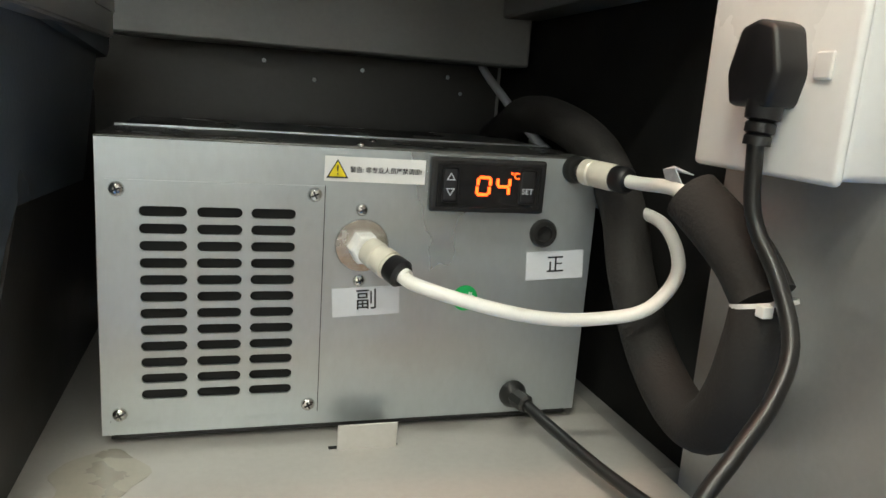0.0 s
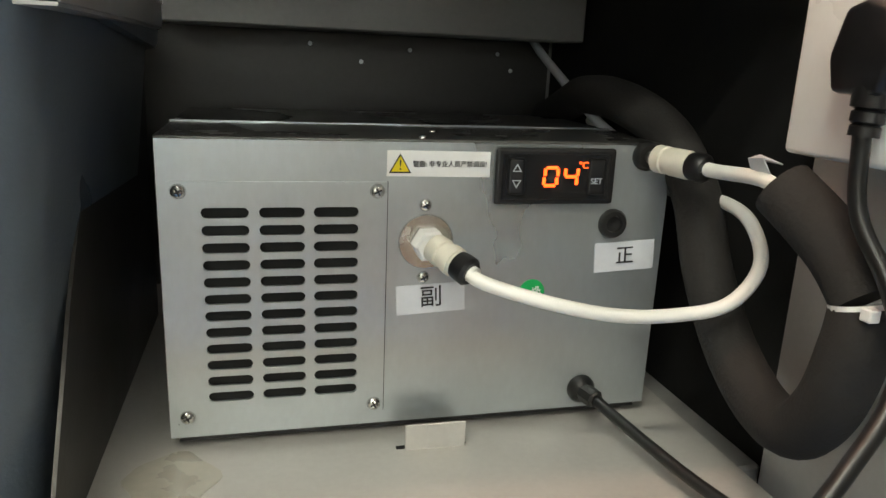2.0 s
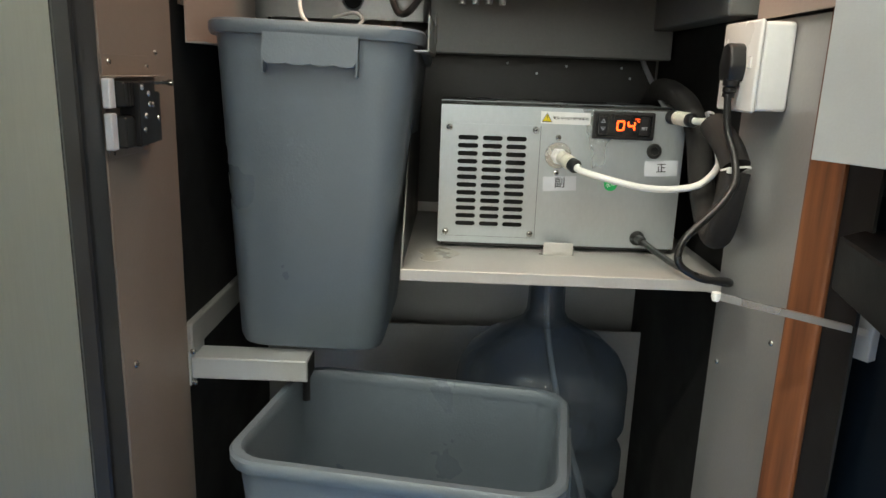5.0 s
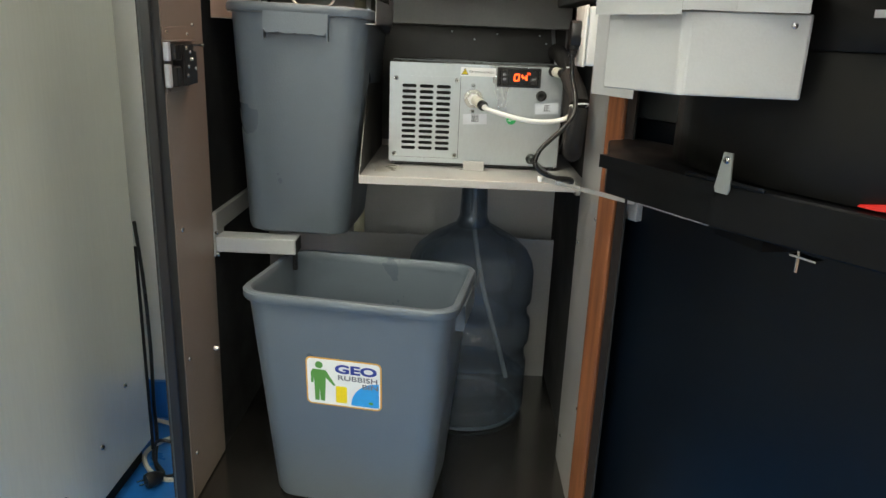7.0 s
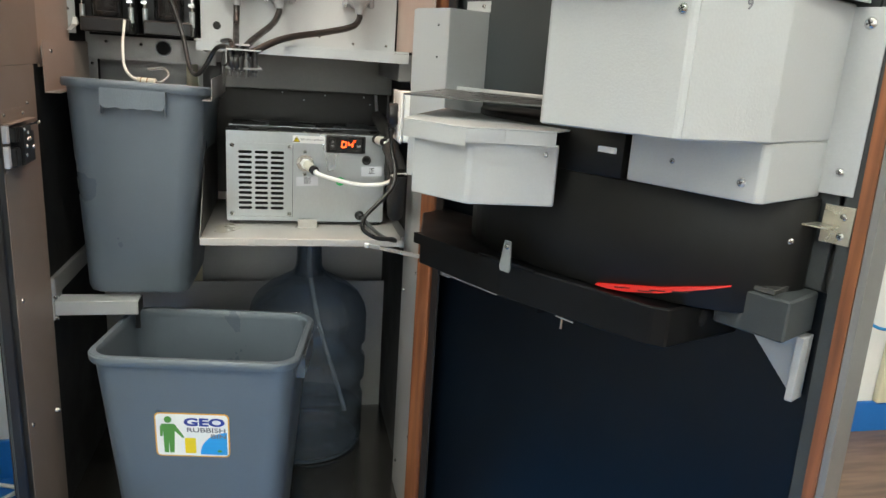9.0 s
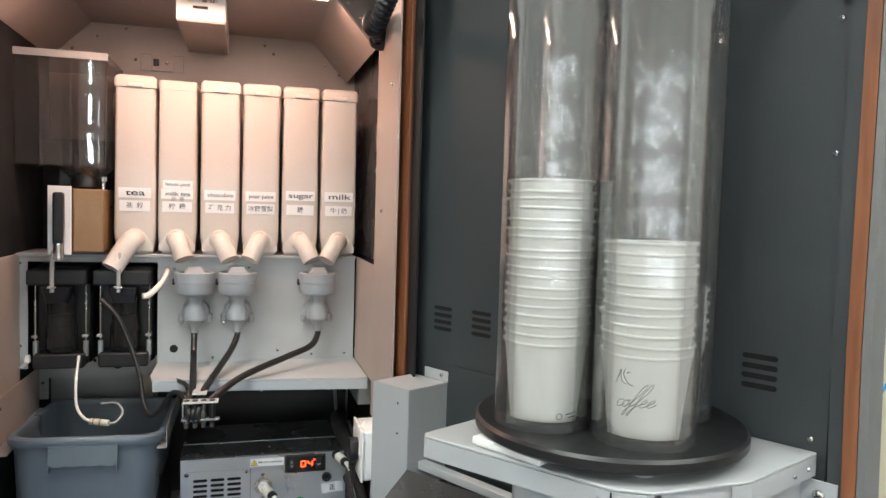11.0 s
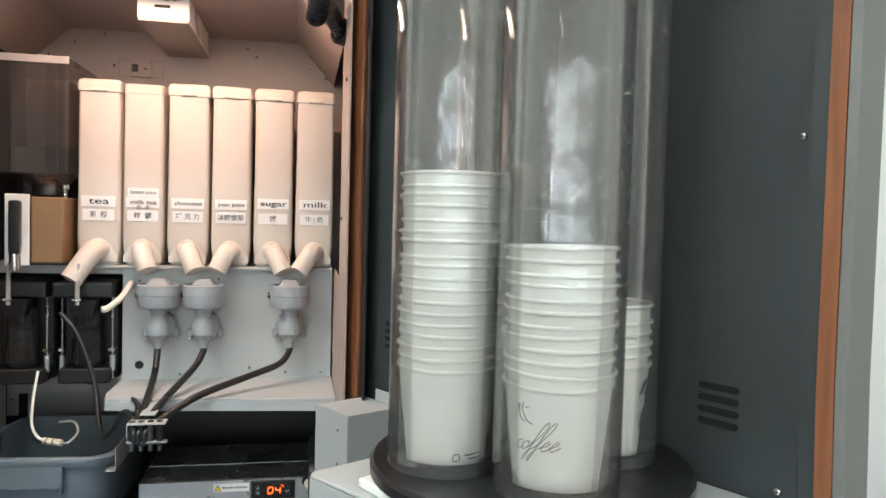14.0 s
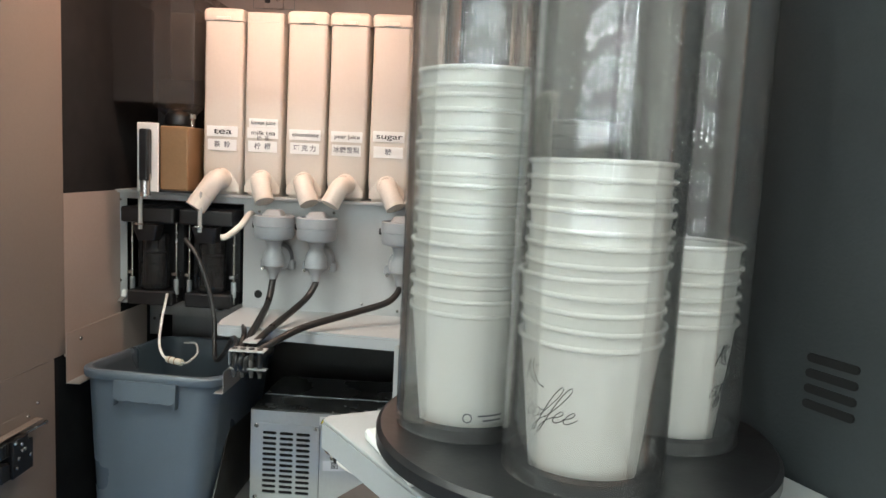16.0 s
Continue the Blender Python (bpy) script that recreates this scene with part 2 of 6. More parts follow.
def part(name, bm, mat, parent=None, label="", smooth=False, sharp=40):
    me = bpy.data.meshes.new(name)
    bmesh.ops.recalc_face_normals(bm, faces=bm.faces[:])
    if smooth:
        for f in bm.faces:
            f.smooth = True
        lim = radians(sharp)
        for e in bm.edges:
            if len(e.link_faces) == 2 and e.calc_face_angle(0) > lim:
                e.smooth = False
    bm.to_mesh(me)
    bm.free()
    me.materials.append(M[mat] if isinstance(mat, str) else mat)
    ob = new(name, me)
    if parent is not None:
        ob.parent = parent
    if label:
        ob["label"] = label
    return ob


def box(x0, x1, y0, y1, z0, z1, bevel=0.0, seg=1, bm=None):
    bm = bm or bmesh.new()
    geo = bmesh.ops.create_cube(bm, size=1, matrix=Matrix.Translation(((x0 + x1) / 2, (y0 + y1) / 2, (z0 + z1) / 2)) @ Matrix.Diagonal((x1 - x0, y1 - y0, z1 - z0, 1)))
    if bevel:
        es = list({e for v in geo["verts"] for e in v.link_edges})
        bmesh.ops.bevel(bm, geom=es, offset=bevel, segments=seg, affect="EDGES", profile=0.5)
    return bm


def prism(points, z0, z1, bevel=0.0, bm=None, seg=1):
    """A flat outline in x and y, raised from z0 to z1."""
    bm = bm or bmesh.new()
    vs = [bm.verts.new((x, y, z0)) for x, y in points]
    f = bm.faces.new(vs)
    ret = bmesh.ops.extrude_face_region(bm, geom=[f])
    up = [g for g in ret["geom"] if isinstance(g, bmesh.types.BMVert)]
    bmesh.ops.translate(bm, verts=up, vec=(0, 0, z1 - z0))
    if bevel:
        es = list({e for v in vs + up for e in v.link_edges})
        bmesh.ops.bevel(bm, geom=es, offset=bevel, segments=seg, affect="EDGES", profile=0.5)
    return bm


def turned(profile, n=32, bm=None, m=None, closed=False):
    """A profile of (radius, z) turned about z."""
    bm = bm or bmesh.new()
    rings = []
    for r, z in profile:
        if r < 1e-6:
            rings.append([bm.verts.new((0, 0, z))])
        else:
            rings.append([bm.verts.new((r * math.cos(2 * math.pi * i / n), r * math.sin(2 * math.pi * i / n), z)) for i in range(n)])
    pairs = list(zip(rings, rings[1:])) + ([(rings[-1], rings[0])] if closed else [])
    for a, b in pairs:
        for i in range(n):
            j = (i + 1) % n
            if len(a) == 1 and len(b) == 1:
                continue
            if len(a) == 1:
                bm.faces.new((a[0], b[i], b[j]))
            elif len(b) == 1:
                bm.faces.new((a[i], a[j], b[0]))
            else:
                bm.faces.new((a[i], a[j], b[j], b[i]))
    if m is not None:
        bmesh.ops.transform(bm, matrix=m, verts=[v for ring in rings for v in ring])
    return bm


def smooth_path(pts, step=6):
    pts = [Vector(p) for p in pts]
    ext = [pts[0] * 2 - pts[1], *pts, pts[-1] * 2 - pts[-2]]
    out = []
    for i in range(1, len(ext) - 2):
        a, b, c, d = ext[i - 1:i + 3]
        for k in range(step):
            t = k / step
            out.append(0.5 * (2 * b + (c - a) * t + (2 * a - 5 * b + 4 * c - d) * t * t + (3 * b - a - 3 * c + d) * t ** 3))
    return out + [pts[-1]]


def hose(pts, r, n=12, step=6, bm=None, wall=0.0, rib=0.0):
    """A round hose or cable along smooth points; r may vary from point to point; rib: the depth of its rings."""
    bm = bm or bmesh.new()
    path = smooth_path(pts, step)
    up = Vector((0.13, 0.21, 0.97))
    rings = []
    for i, p in enumerate(path):
        d = (path[min(i + 1, len(path) - 1)] - path[max(i - 1, 0)]).normalized()
        s = d.cross(up)
        s = s.normalized() if s.length > 1e-3 else d.orthogonal().normalized()
        up = s.cross(d).normalized()
        rad = r - (rib if i % 2 else 0)
        rings.append([bm.verts.new(p + (s * math.cos(2 * math.pi * k / n) + up * math.sin(2 * math.pi * k / n)) * rad) for k in range(n)])
    for a, b in zip(rings, rings[1:]):
        for k in range(n):
            j = (k + 1) % n
            bm.faces.new((a[k], a[j], b[j], b[k]))
    bm.faces.new(rings[0][::-1])
    bm.faces.new(rings[-1])
    return bm


def along(a, b):
    """A pose at a whose z points to b."""
    a, b = Vector(a), Vector(b)
    return Matrix.Translation(a) @ (b - a).to_track_quat("Z", "Y").to_matrix().to_4x4()


def rod(a, b, r, n=16, bm=None, bevel=0.0):
    L = (Vector(b) - Vector(a)).length
    return turned([(0, 0), (r - bevel, 0), (r, bevel), (r, L - bevel), (r - bevel, L), (0, L)], n, bm, along(a, b))


def rrect(w, d, r, n=5):
    """A rounded rectangle's outline, centred."""
    out = []
    for cx, cy, a0 in ((w / 2 - r, d / 2 - r, 0), (-w / 2 + r, d / 2 - r, 90), (-w / 2 + r, -d / 2 + r, 180), (w / 2 - r, -d / 2 + r, 270)):
        for i in range(n + 1):
            a = radians(a0 + 90 * i / n)
            out.append((cx + r * math.cos(a), cy + r * math.sin(a)))
    return out


def loft(loops, bm=None, cap0=True, cap1=True):
    """Skin over outlines of equal count: each a list of (x, y, z)."""
    bm = bm or bmesh.new()
    rings = [[bm.verts.new(p) for p in lp] for lp in loops]
    for a, b in zip(rings, rings[1:]):
        for i in range(len(a)):
            j = (i + 1) % len(a)
            bm.faces.new((a[i], a[j], b[j], b[i]))
    if cap0:
        bm.faces.new(rings[0][::-1])
    if cap1:
        bm.faces.new(rings[-1])
    return bm


def text(name, words, size, m, mat, parent, wide=1.0, depth=0.0003, label="", shear=0.0, align="CENTER", fit=0.0, bold=0.0):
    """Raised lettering; m places its plane, x along the line and y up."""
    cu = bpy.data.curves.new(name, "FONT")
    cu.body, cu.size, cu.align_x, cu.align_y, cu.extrude, cu.shear, cu.offset = words, size, align, "CENTER", depth, shear, bold
    tmp = new(name, cu)
    me = bpy.data.meshes.new_from_object(tmp.evaluated_get(bpy.context.evaluated_depsgraph_get()))
    bpy.data.objects.remove(tmp)
    if fit:
        xs = [v.co.x for v in me.vertices]
        wide = fit / (max(xs) - min(xs))
    me.transform(m @ Matrix.Diagonal((wide, 1, 1, 1)))
    me.materials.clear()
    me.materials.append(M[mat])
    ob = new(name, me)
    ob.parent = parent
    if label:
        ob["label"] = label
    return ob


FRONT = pose(0, 0, 0, 90)          # lettering that faces the room (towards -y)


def facing(x, y, z, rz=0, tilt=0):
    return pose(x, y, z, 90, 0, rz) @ pose(0, 0, 0, 0, 0, tilt)


def screw(parent, at, way, r=0.005, mat="chrome", name="screw"):
    """A cross-head pan screw whose head stands out along way."""
    bm = turned([(0, r * 0.62), (r * 0.5, r * 0.56), (r * 0.85, r * 0.34), (r, 0.0), (r * 0.9, -0.0015), (0, -0.0015)], 16, None, along(at, Vector(at) + Vector(way)))
    ob = part(name, bm, mat, parent, "", True)
    cr = bmesh.new()
    for a in (0, 90):
        b2 = box(-r * 0.55, r * 0.55, -r * 0.11, r * 0.11, r * 0.45, r * 0.63)
        bmesh.ops.transform(b2, matrix=along(at, Vector(at) + Vector(way)) @ pose(0, 0, 0, 0, 0, a + 25), verts=b2.verts[:])
        me = bpy.data.meshes.new("slot")
        b2.to_mesh(me)
        b2.free()
        cr.from_mesh(me)
        bpy.data.meshes.remove(me)
    part("cross_slot", cr, "ink", ob)
    return ob

# ---------------------------------------------------------------- the room
FLOOR = -0.09
tagged(part("floor", box(-1.6, 1.25, -1.1, 0.92, FLOOR - 0.1, FLOOR), "blue_floor"), "glossy blue painted concrete floor", "floor", kind="structure")
# these two floors are unseen, brown so that less blue light bounces
tagged(part("floor_boards", box(-3.0, 1.25, -4.0, -1.1, FLOOR - 0.1, FLOOR), "wood_floor"), "unseen brown floor, added to limit the blue bounce", "floor", kind="structure")
tagged(part("floor_boards", box(-3.0, -1.6, -1.1, 0.92, FLOOR - 0.1, FLOOR), "wood_floor"), "unseen brown floor, added to limit the blue bounce", "floor", kind="structure")
tagged(part("floor_boards", box(1.25, 3.2, -4.0, 0.92, FLOOR - 0.1, FLOOR + 0.002), "wood_floor"), "unseen brown floor, added to limit the blue bounce beside the blue paint", "floor", kind="structure")
tagged(part("wall_back_1", box(-3.0, 0.262, 0.92, 1.02, FLOOR - 0.1, 3.1), "wallp"), "plain white painted partition wall behind the machine", "wall", kind="structure")
tagged(part("wall_back_2", box(1.50, 3.2, 0.92, 1.02, FLOOR - 0.1, 3.1), "wallp"), "plain white painted partition wall", "wall", kind="structure")
# unseen sides and ceiling are added; their grey holds back bounced light
tagged(part("wall_left", box(-3.1, -3.0, -4.0, 1.02, FLOOR - 0.1, 3.1), "room_wall"), "unseen wall added to close the room, grey to cut fill light", "wall", kind="structure")
tagged(part("wall_right", box(3.2, 3.3, -4.0, 1.02, FLOOR - 0.1, 3.1), "room_wall"), "unseen wall added to close the room, grey to cut fill light", "wall", kind="structure")
tagged(part("wall_front", box(-3.1, 3.3, -4.1, -4.0, FLOOR - 0.1, 3.1), "room_wall"), "unseen wall added to close the room, grey to cut fill light", "wall", kind="structure")
tagged(part("ceiling", box(-3.1, 3.3, -4.1, 0.92, 3.1, 3.2), "room_wall"), "unseen ceiling added to close the room, grey to cut fill light", "ceiling", kind="structure")
tagged(part("baseboard", box(-3.0, 0.26, 0.908, 0.92, FLOOR, 0.02, 0.002), "blue_skirt"), "blue painted skirting", "skirting", kind="structure")
tagged(part("baseboard", box(1.51, 3.2, 0.908, 0.92, FLOOR, 0.02, 0.002), "blue_skirt"), "blue painted skirting", "skirting", kind="structure")
trim = part("trim", box(2.0, 2.06, 0.895, 0.92, 0.02, 3.1, 0.004), "cream_pipe")
tagged(trim, "cream door casing on the white wall", "trim", kind="structure")
part("edge_strip", box(2.09, 2.11, 0.905, 0.92, 0.02, 3.1, 0.003), "wallp", trim)
# the fitting at (-0.5, -0.55) houses the added, unseen tube
for lx, ly in ((-1.3, -1.3), (1.5, -1.3), (-1.3, -2.9), (1.5, -2.9), (-0.5, -0.55), (0.1, -2.1), (-0.7, -2.1), (0.8, -2.1), (-2.3, -2.1), (2.4, -2.1), (0.1, -3.6), (-2.3, -3.6), (2.4, -3.6)):
    lamp = empty("ceiling_light", pose(lx, ly, 3.06, 0, 0, 90 if ly in (-2.1, -3.6) else 0))
    tagged(lamp, "long white fluorescent ceiling fitting", "lamp", "ceiling lights")
    part("housing", box(-0.63, 0.63, -0.08, 0.08, 0.0, 0.04, 0.006), "white", lamp)
    part("tube", rod((-0.6, 0.0, -0.015), (0.6, 0.0, -0.015), 0.013), "lampglow", lamp, "glowing white tube", True)

# unseen lattices: slit panes added for streaks in the tubes and front fill
for k, wx in enumerate((-2.35, -0.55, 1.25)):
    win = empty("window_%d" % (k + 1), pose(wx, -3.985, 1.62))
    tagged(win, "unseen grey window lattice, narrow bright panes added for streaks", "window", kind="structure")
    part("window_frame", box(-0.60, 0.60, -0.014, 0.012, -0.76, 0.76, 0.004), "room_wall", win)
    for ix in range(3):
        for iz in range(5):
            x, z = -0.54 + ix * 0.54, -0.60 + iz * 0.30
            part("pane", box(x - 0.011, x + 0.011, 0.0125, 0.016, z - 0.11, z + 0.11), "pane", win)

# the hall behind: a corrugated roof seen over the machine


def corrugated(x0, x1, y0, y1, z, pitch=0.19, depth=0.035):
    bm = bmesh.new()
    y, prev = y0, None
    shape = ((0, 0), (0.55, 0), (0.66, 1), (0.89, 1))
    while y < y1:
        for fx, fz in shape:
            row = [bm.verts.new((x, y + fx * pitch, z + fz * depth)) for x in (x0, x1)]
            if prev:
                bm.faces.new((prev[0], prev[1], row[1], row[0]))
            prev = row
        y += pitch
    return bm


roof = empty("hall_roof")
tagged(roof, "grey corrugated metal hall roof with blue sheets", "roof", kind="structure")
part("roof_sheet", corrugated(-8, 12, 1.1, 7.1, 4.4), "roof", roof)
part("roof_sheet", corrugated(-8, 12, 7.1, 8.35, 4.4), "roof_blue", roof, "deep blue corrugated roof sheet")
part("roof_sheet", corrugated(-8, 12, 8.35, 18.0, 4.4), "roof", roof)
beam = part("roof_beam", box(-0.10, 0.10, -4.58, 2.68, 4.1, 4.38, 0.01), "roof")
beam.matrix_basis = pose(2.74, 6.97, 0, 0, 0, 0.9)
tagged(beam, "grey painted steel roof beam", "beam", kind="structure")
cable_line = part("roof_cable", rod((2.9, 6.3, 4.33), (4.4, 6.1, 4.36), 0.02), "roof_blue")
tagged(cable_line, "blue conduit under the hall roof", "conduit", kind="structure")
# unseen walls and ground added to shut outside light from the hall
tagged(part("wall_hall", box(-8, 12, 18, 18.1, FLOOR - 0.1, 4.5), "wallp"), "far plain wall of the hall", "wall", kind="structure")
tagged(part("wall_hall_2", box(-8.1, -8, 1.02, 18, FLOOR - 0.1, 4.5), "wallp"), "plain wall of the hall", "wall", kind="structure")
tagged(part("wall_hall_3", box(12, 12.1, 1.02, 18, FLOOR - 0.1, 4.5), "wallp"), "plain wall of the hall", "wall", kind="structure")
tagged(part("ground", box(-8, 12, 1.02, 18, FLOOR - 0.1, FLOOR), "wood_floor"), "plain hall floor", "floor", kind="structure")

# ---------------------------------------------------------------- painting and pipe on the wall


def ink_painting():
    th = empty("ink_painting", pose(-0.60, 0.905, 2.16))
    tagged(th, "grey ink-wash landscape scroll with trees and mist on white paper", "painting")
    m = material("ink_wash_paper", (0.5, 0.52, 0.5), 0.8)
    nt = m.node_tree
    b = nt.nodes["Principled BSDF"]
    tc = nt.nodes.new("ShaderNodeTexCoord")
    n1 = nt.nodes.new("ShaderNodeTexNoise")
    n1.inputs["Scale"].default_value, n1.inputs["Detail"].default_value, n1.inputs["Distortion"].default_value = 8, 12, 1.6
    r = nt.nodes.new("ShaderNodeValToRGB")
    r.color_ramp.elements[0].position, r.color_ramp.elements[1].position = 0.38, 0.66
    r.color_ramp.elements[0].color, r.color_ramp.elements[1].color = (0.15, 0.165, 0.16, 1), (0.52, 0.54, 0.53, 1)
    nt.links.new(tc.outputs["Object"], n1.inputs["Vector"])
    nt.links.new(n1.outputs[0], r.inputs[0])
    nt.links.new(r.outputs[0], b.inputs["Base Color"])
    part("sheet", box(-0.35, 0.35, -0.004, 0.008, -0.22, 0.26, 0.001), m, th)
    part("border", box(-0.36, 0.36, 0.008, 0.014, -0.24, 0.28), "label", th)


ink_painting()
pipe = part("wall_pipe", rod((-0.155, 0.905, FLOOR), (-0.155, 0.905, 3.1), 0.014), "cream_pipe", None, "", True)
tagged(pipe, "cream plastic conduit running up the white wall", "pipe")
part("seam", box(-0.132, -0.128, 0.912, 0.92, FLOOR, 3.1), "grey_ink", pipe)

# ---------------------------------------------------------------- the neighbouring machine
side = empty("steel_cabinet", pose(-0.635, 0, 0))
tagged(side, "brushed stainless steel side of a neighbouring cabinet", "cabinet")
part("side_panel", box(-0.5, 0.0, -0.6, 0.725, FLOOR + 0.05, 1.5, 0.004), "steel", side)
part("edge_strip", box(-0.004, 0.004, 0.7255, 0.731, FLOOR + 0.02, 0.45, 0.002), "black", side, "black rubber edge strip")
part("base", box(-0.49, -0.02, -0.58, 0.71, FLOOR, FLOOR + 0.05), "black_matt", side)
for py, pz in ((0.50, 0.02), (0.62, 0.10), (0.35, -0.0)):
    screw(side, (0.0005, py, pz + 0.06), (1, 0, 0), 0.006)
lead = part("power_lead", hose([(-0.645, 0.755, 0.50), (-0.632, 0.748, 0.36), (-0.628, 0.746, 0.2), (-0.640, 0.765, 0.04), (-0.652, 0.792, FLOOR + 0.012), (-0.630, 0.73, FLOOR + 0.006), (-0.605, 0.675, FLOOR + 0.006), (-0.566, 0.637, FLOOR + 0.010), (-0.543, 0.675, FLOOR + 0.006), (-0.557, 0.735, FLOOR + 0.006), (-0.600, 0.778, FLOOR + 0.007), (-0.642, 0.772, FLOOR + 0.016), (-0.622, 0.70, FLOOR + 0.016), (-0.575, 0.640, FLOOR + 0.020), (-0.572, 0.622, FLOOR + 0.020)], 0.0042, 8), "rubber", None, "", True)
tagged(lead, "coiled black power lead lying on the blue floor", "cable")
plugb = part("plug", turned([(0, 0), (0.010, 0.0), (0.017, 0.012), (0.018, 0.030), (0.016, 0.036), (0, 0.036)], 20, None, along((-0.572, 0.624, FLOOR + 0.020), (-0.600, 0.596, FLOOR + 0.021))), "black", lead, "black round two-pin plug", True)
for s in (-0.006, 0.006):
    part("pin", rod((-0.597 + s, 0.599 - s, FLOOR + 0.021), (-0.610 + s, 0.586 - s, FLOOR + 0.022), 0.002), "chrome", plugb)
lead2 = part("grey_lead", hose([(-0.69, 0.885, FLOOR + 0.007), (-0.650, 0.872, FLOOR + 0.007), (-0.595, 0.848, FLOOR + 0.007), (-0.610, 0.815, FLOOR + 0.007), (-0.642, 0.78, FLOOR + 0.007), (-0.655, 0.725, FLOOR + 0.007), (-0.622, 0.668, FLOOR + 0.007), (-0.570, 0.630, FLOOR + 0.007), (-0.519, 0.637, FLOOR + 0.007), (-0.46, 0.65, FLOOR + 0.007)], 0.0058, 8), "cream", None, "", True)
tagged(lead2, "pale grey lead looped on the blue floor", "cable")
lead3 = part("blue_lead", hose([(2.0, 0.86, 0.9), (1.88, 0.86, 0.72), (1.80, 0.86, 0.5), (1.86, 0.86, 0.33), (2.0, 0.86, 0.30), (2.2, 0.86, 0.34)], 0.005, 8), "sky_blue", None, "", True)
tagged(lead3, "thin blue network lead hanging by the wall", "cable")

# ---------------------------------------------------------------- the vending machine's cabinet
X0, X1, YF, YB, ZF, ZT = -0.352, 0.292, 0.188, 0.900, 0.13, 1.765
PANEL_Y = 0.652
cab = empty("vending_machine_cabinet", pose(0, 0, 0))
tagged(cab, "open coffee vending machine cabinet in dark grey and grey sheet metal", "cabinet")
part("outer_side_panel", box(X0 - 0.013, X0 - 0.008, YF + 0.072, YB + 0.018, 0.0, 1.7678, 0.001), "coat_frame", cab)
part("outer_side_panel", box(X1 + 0.03, X1 + 0.037, YF + 0.072, YB + 0.018, 0.0, 1.7678, 0.001), "coat_frame", cab)
part("back_panel", box(X0 - 0.0078, X1 + 0.03, YB, YB + 0.012, 0.0, 1.767), "inner", cab)
part("top_lip", box(X0 - 0.013, X1 + 0.038, 0.2555, 0.2595, 1.756, 1.7725, 0.0008), "coat_frame", cab)
part("top_panel", box(X0 - 0.013, X1 + 0.038, 0.2600, YB + 0.018, 1.768, 1.772, 0.001), "coat_frame", cab)
part("front_edge", box(-0.349, -0.333, YF - 0.006, YF + 0.004, 0.0, 1.754, 0.002), "black", cab, "dark grey front edge")
part("floor_panel", box(X0 - 0.0078, X1 + 0.029, YF + 0.012, YB - 0.001, ZF - 0.012, ZF), "floor_steel", cab, "dark reflective steel floor sheet")
part("sill", box(X0, X1 + 0.02, YF, YF + 0.011, 0.015, ZF + 0.003, 0.001), "galv", cab, "bright folded front sill")
for sx in (-0.30, -0.19, 0.10, 0.21):
    screw(cab, (sx, YF - 0.0005, 0.113), (0, -1, 0), 0.0045)
for sx in (0.115, 0.16):
    part("sill_slot", box(sx - 0.018, sx + 0.018, YF - 0.0012, YF - 0.0002, 0.088, 0.096, 0.0004), "black_matt", cab)
# side walls blackened: shade of the gaps behind the jambs put into colour
part("side_wall", box(X0 - 0.0075, X0 - 0.0045, YF + 0.012, YB - 0.001, ZF, ZT), "black_matt", cab, "inner side wall, black for the shade behind the jamb")
part("side_wall", box(X1 + 0.024, X1 + 0.027, YF + 0.012, YB - 0.001, ZF, ZT), "black_matt", cab, "inner side wall, black for the shade behind the jamb")
part("front_return", box(X0 - 0.003, X0 + 0.001, YF + 0.005, 0.257, 0.0, ZT, 0.0008), "coat_frame", cab, "dark grey front return")
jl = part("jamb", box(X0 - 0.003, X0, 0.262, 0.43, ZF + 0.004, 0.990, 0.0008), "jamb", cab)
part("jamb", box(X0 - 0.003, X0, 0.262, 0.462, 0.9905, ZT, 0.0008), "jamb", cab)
XJ = 0.300
jr = part("jamb", box(XJ, XJ + 0.003, 0.287, 0.468, ZF, 0.985, 0.0008), "inner", cab)
part("jamb", box(X1, X1 + 0.003, YF + 0.06, 0.438, 0.987, ZT, 0.0008), "bay", cab)
part("side_sheet", box(X0 - 0.003, X0 - 0.0005, 0.4625, PANEL_Y, 0.985, 1.268), "bay", cab)
part("side_sheet", box(X1 + 0.0005, X1 + 0.003, 0.4385, PANEL_Y, 1.05, 1.268), "bay", cab)
for z, y in ((1.62, 0.205), (1.42, 0.22), (0.88, 0.21), (0.62, 0.212), (0.40, 0.205), (0.22, 0.21)):
    screw(jl, (X0 + 0.0005, y + 0.075, z), (1, 0, 0), 0.0045)
for z, y in ((0.585, 0.44), (0.33, 0.30), (0.20, 0.43), (0.66, 0.31), (1.37, 0.37), (1.58, 0.3)):
    screw(jr if z < 1 else cab, ((XJ if z < 1 else X1) - 0.0005, y, z), (-1, 0, 0), 0.0035)
part("feet", box(X0, X0 + 0.05, 0.25, 0.30, FLOOR, 0.0, 0.004), "black", cab)
part("feet", box(X1 - 0.05, X1, 0.25, 0.30, FLOOR, 0.0, 0.004), "black", cab)
part("feet", box(X0, X0 + 0.05, 0.70, 0.75, FLOOR, 0.0, 0.004), "black", cab)
part("feet", box(X1 - 0.05, X1, 0.70, 0.75, FLOOR, 0.0, 0.004), "black", cab)
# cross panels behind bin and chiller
part("rear_sheet", box(-0.13, X1 + 0.018, 0.893, 0.896, 0.69, 1.0), "rear", cab, "grey sheet with small rivets, shade put into its colour")
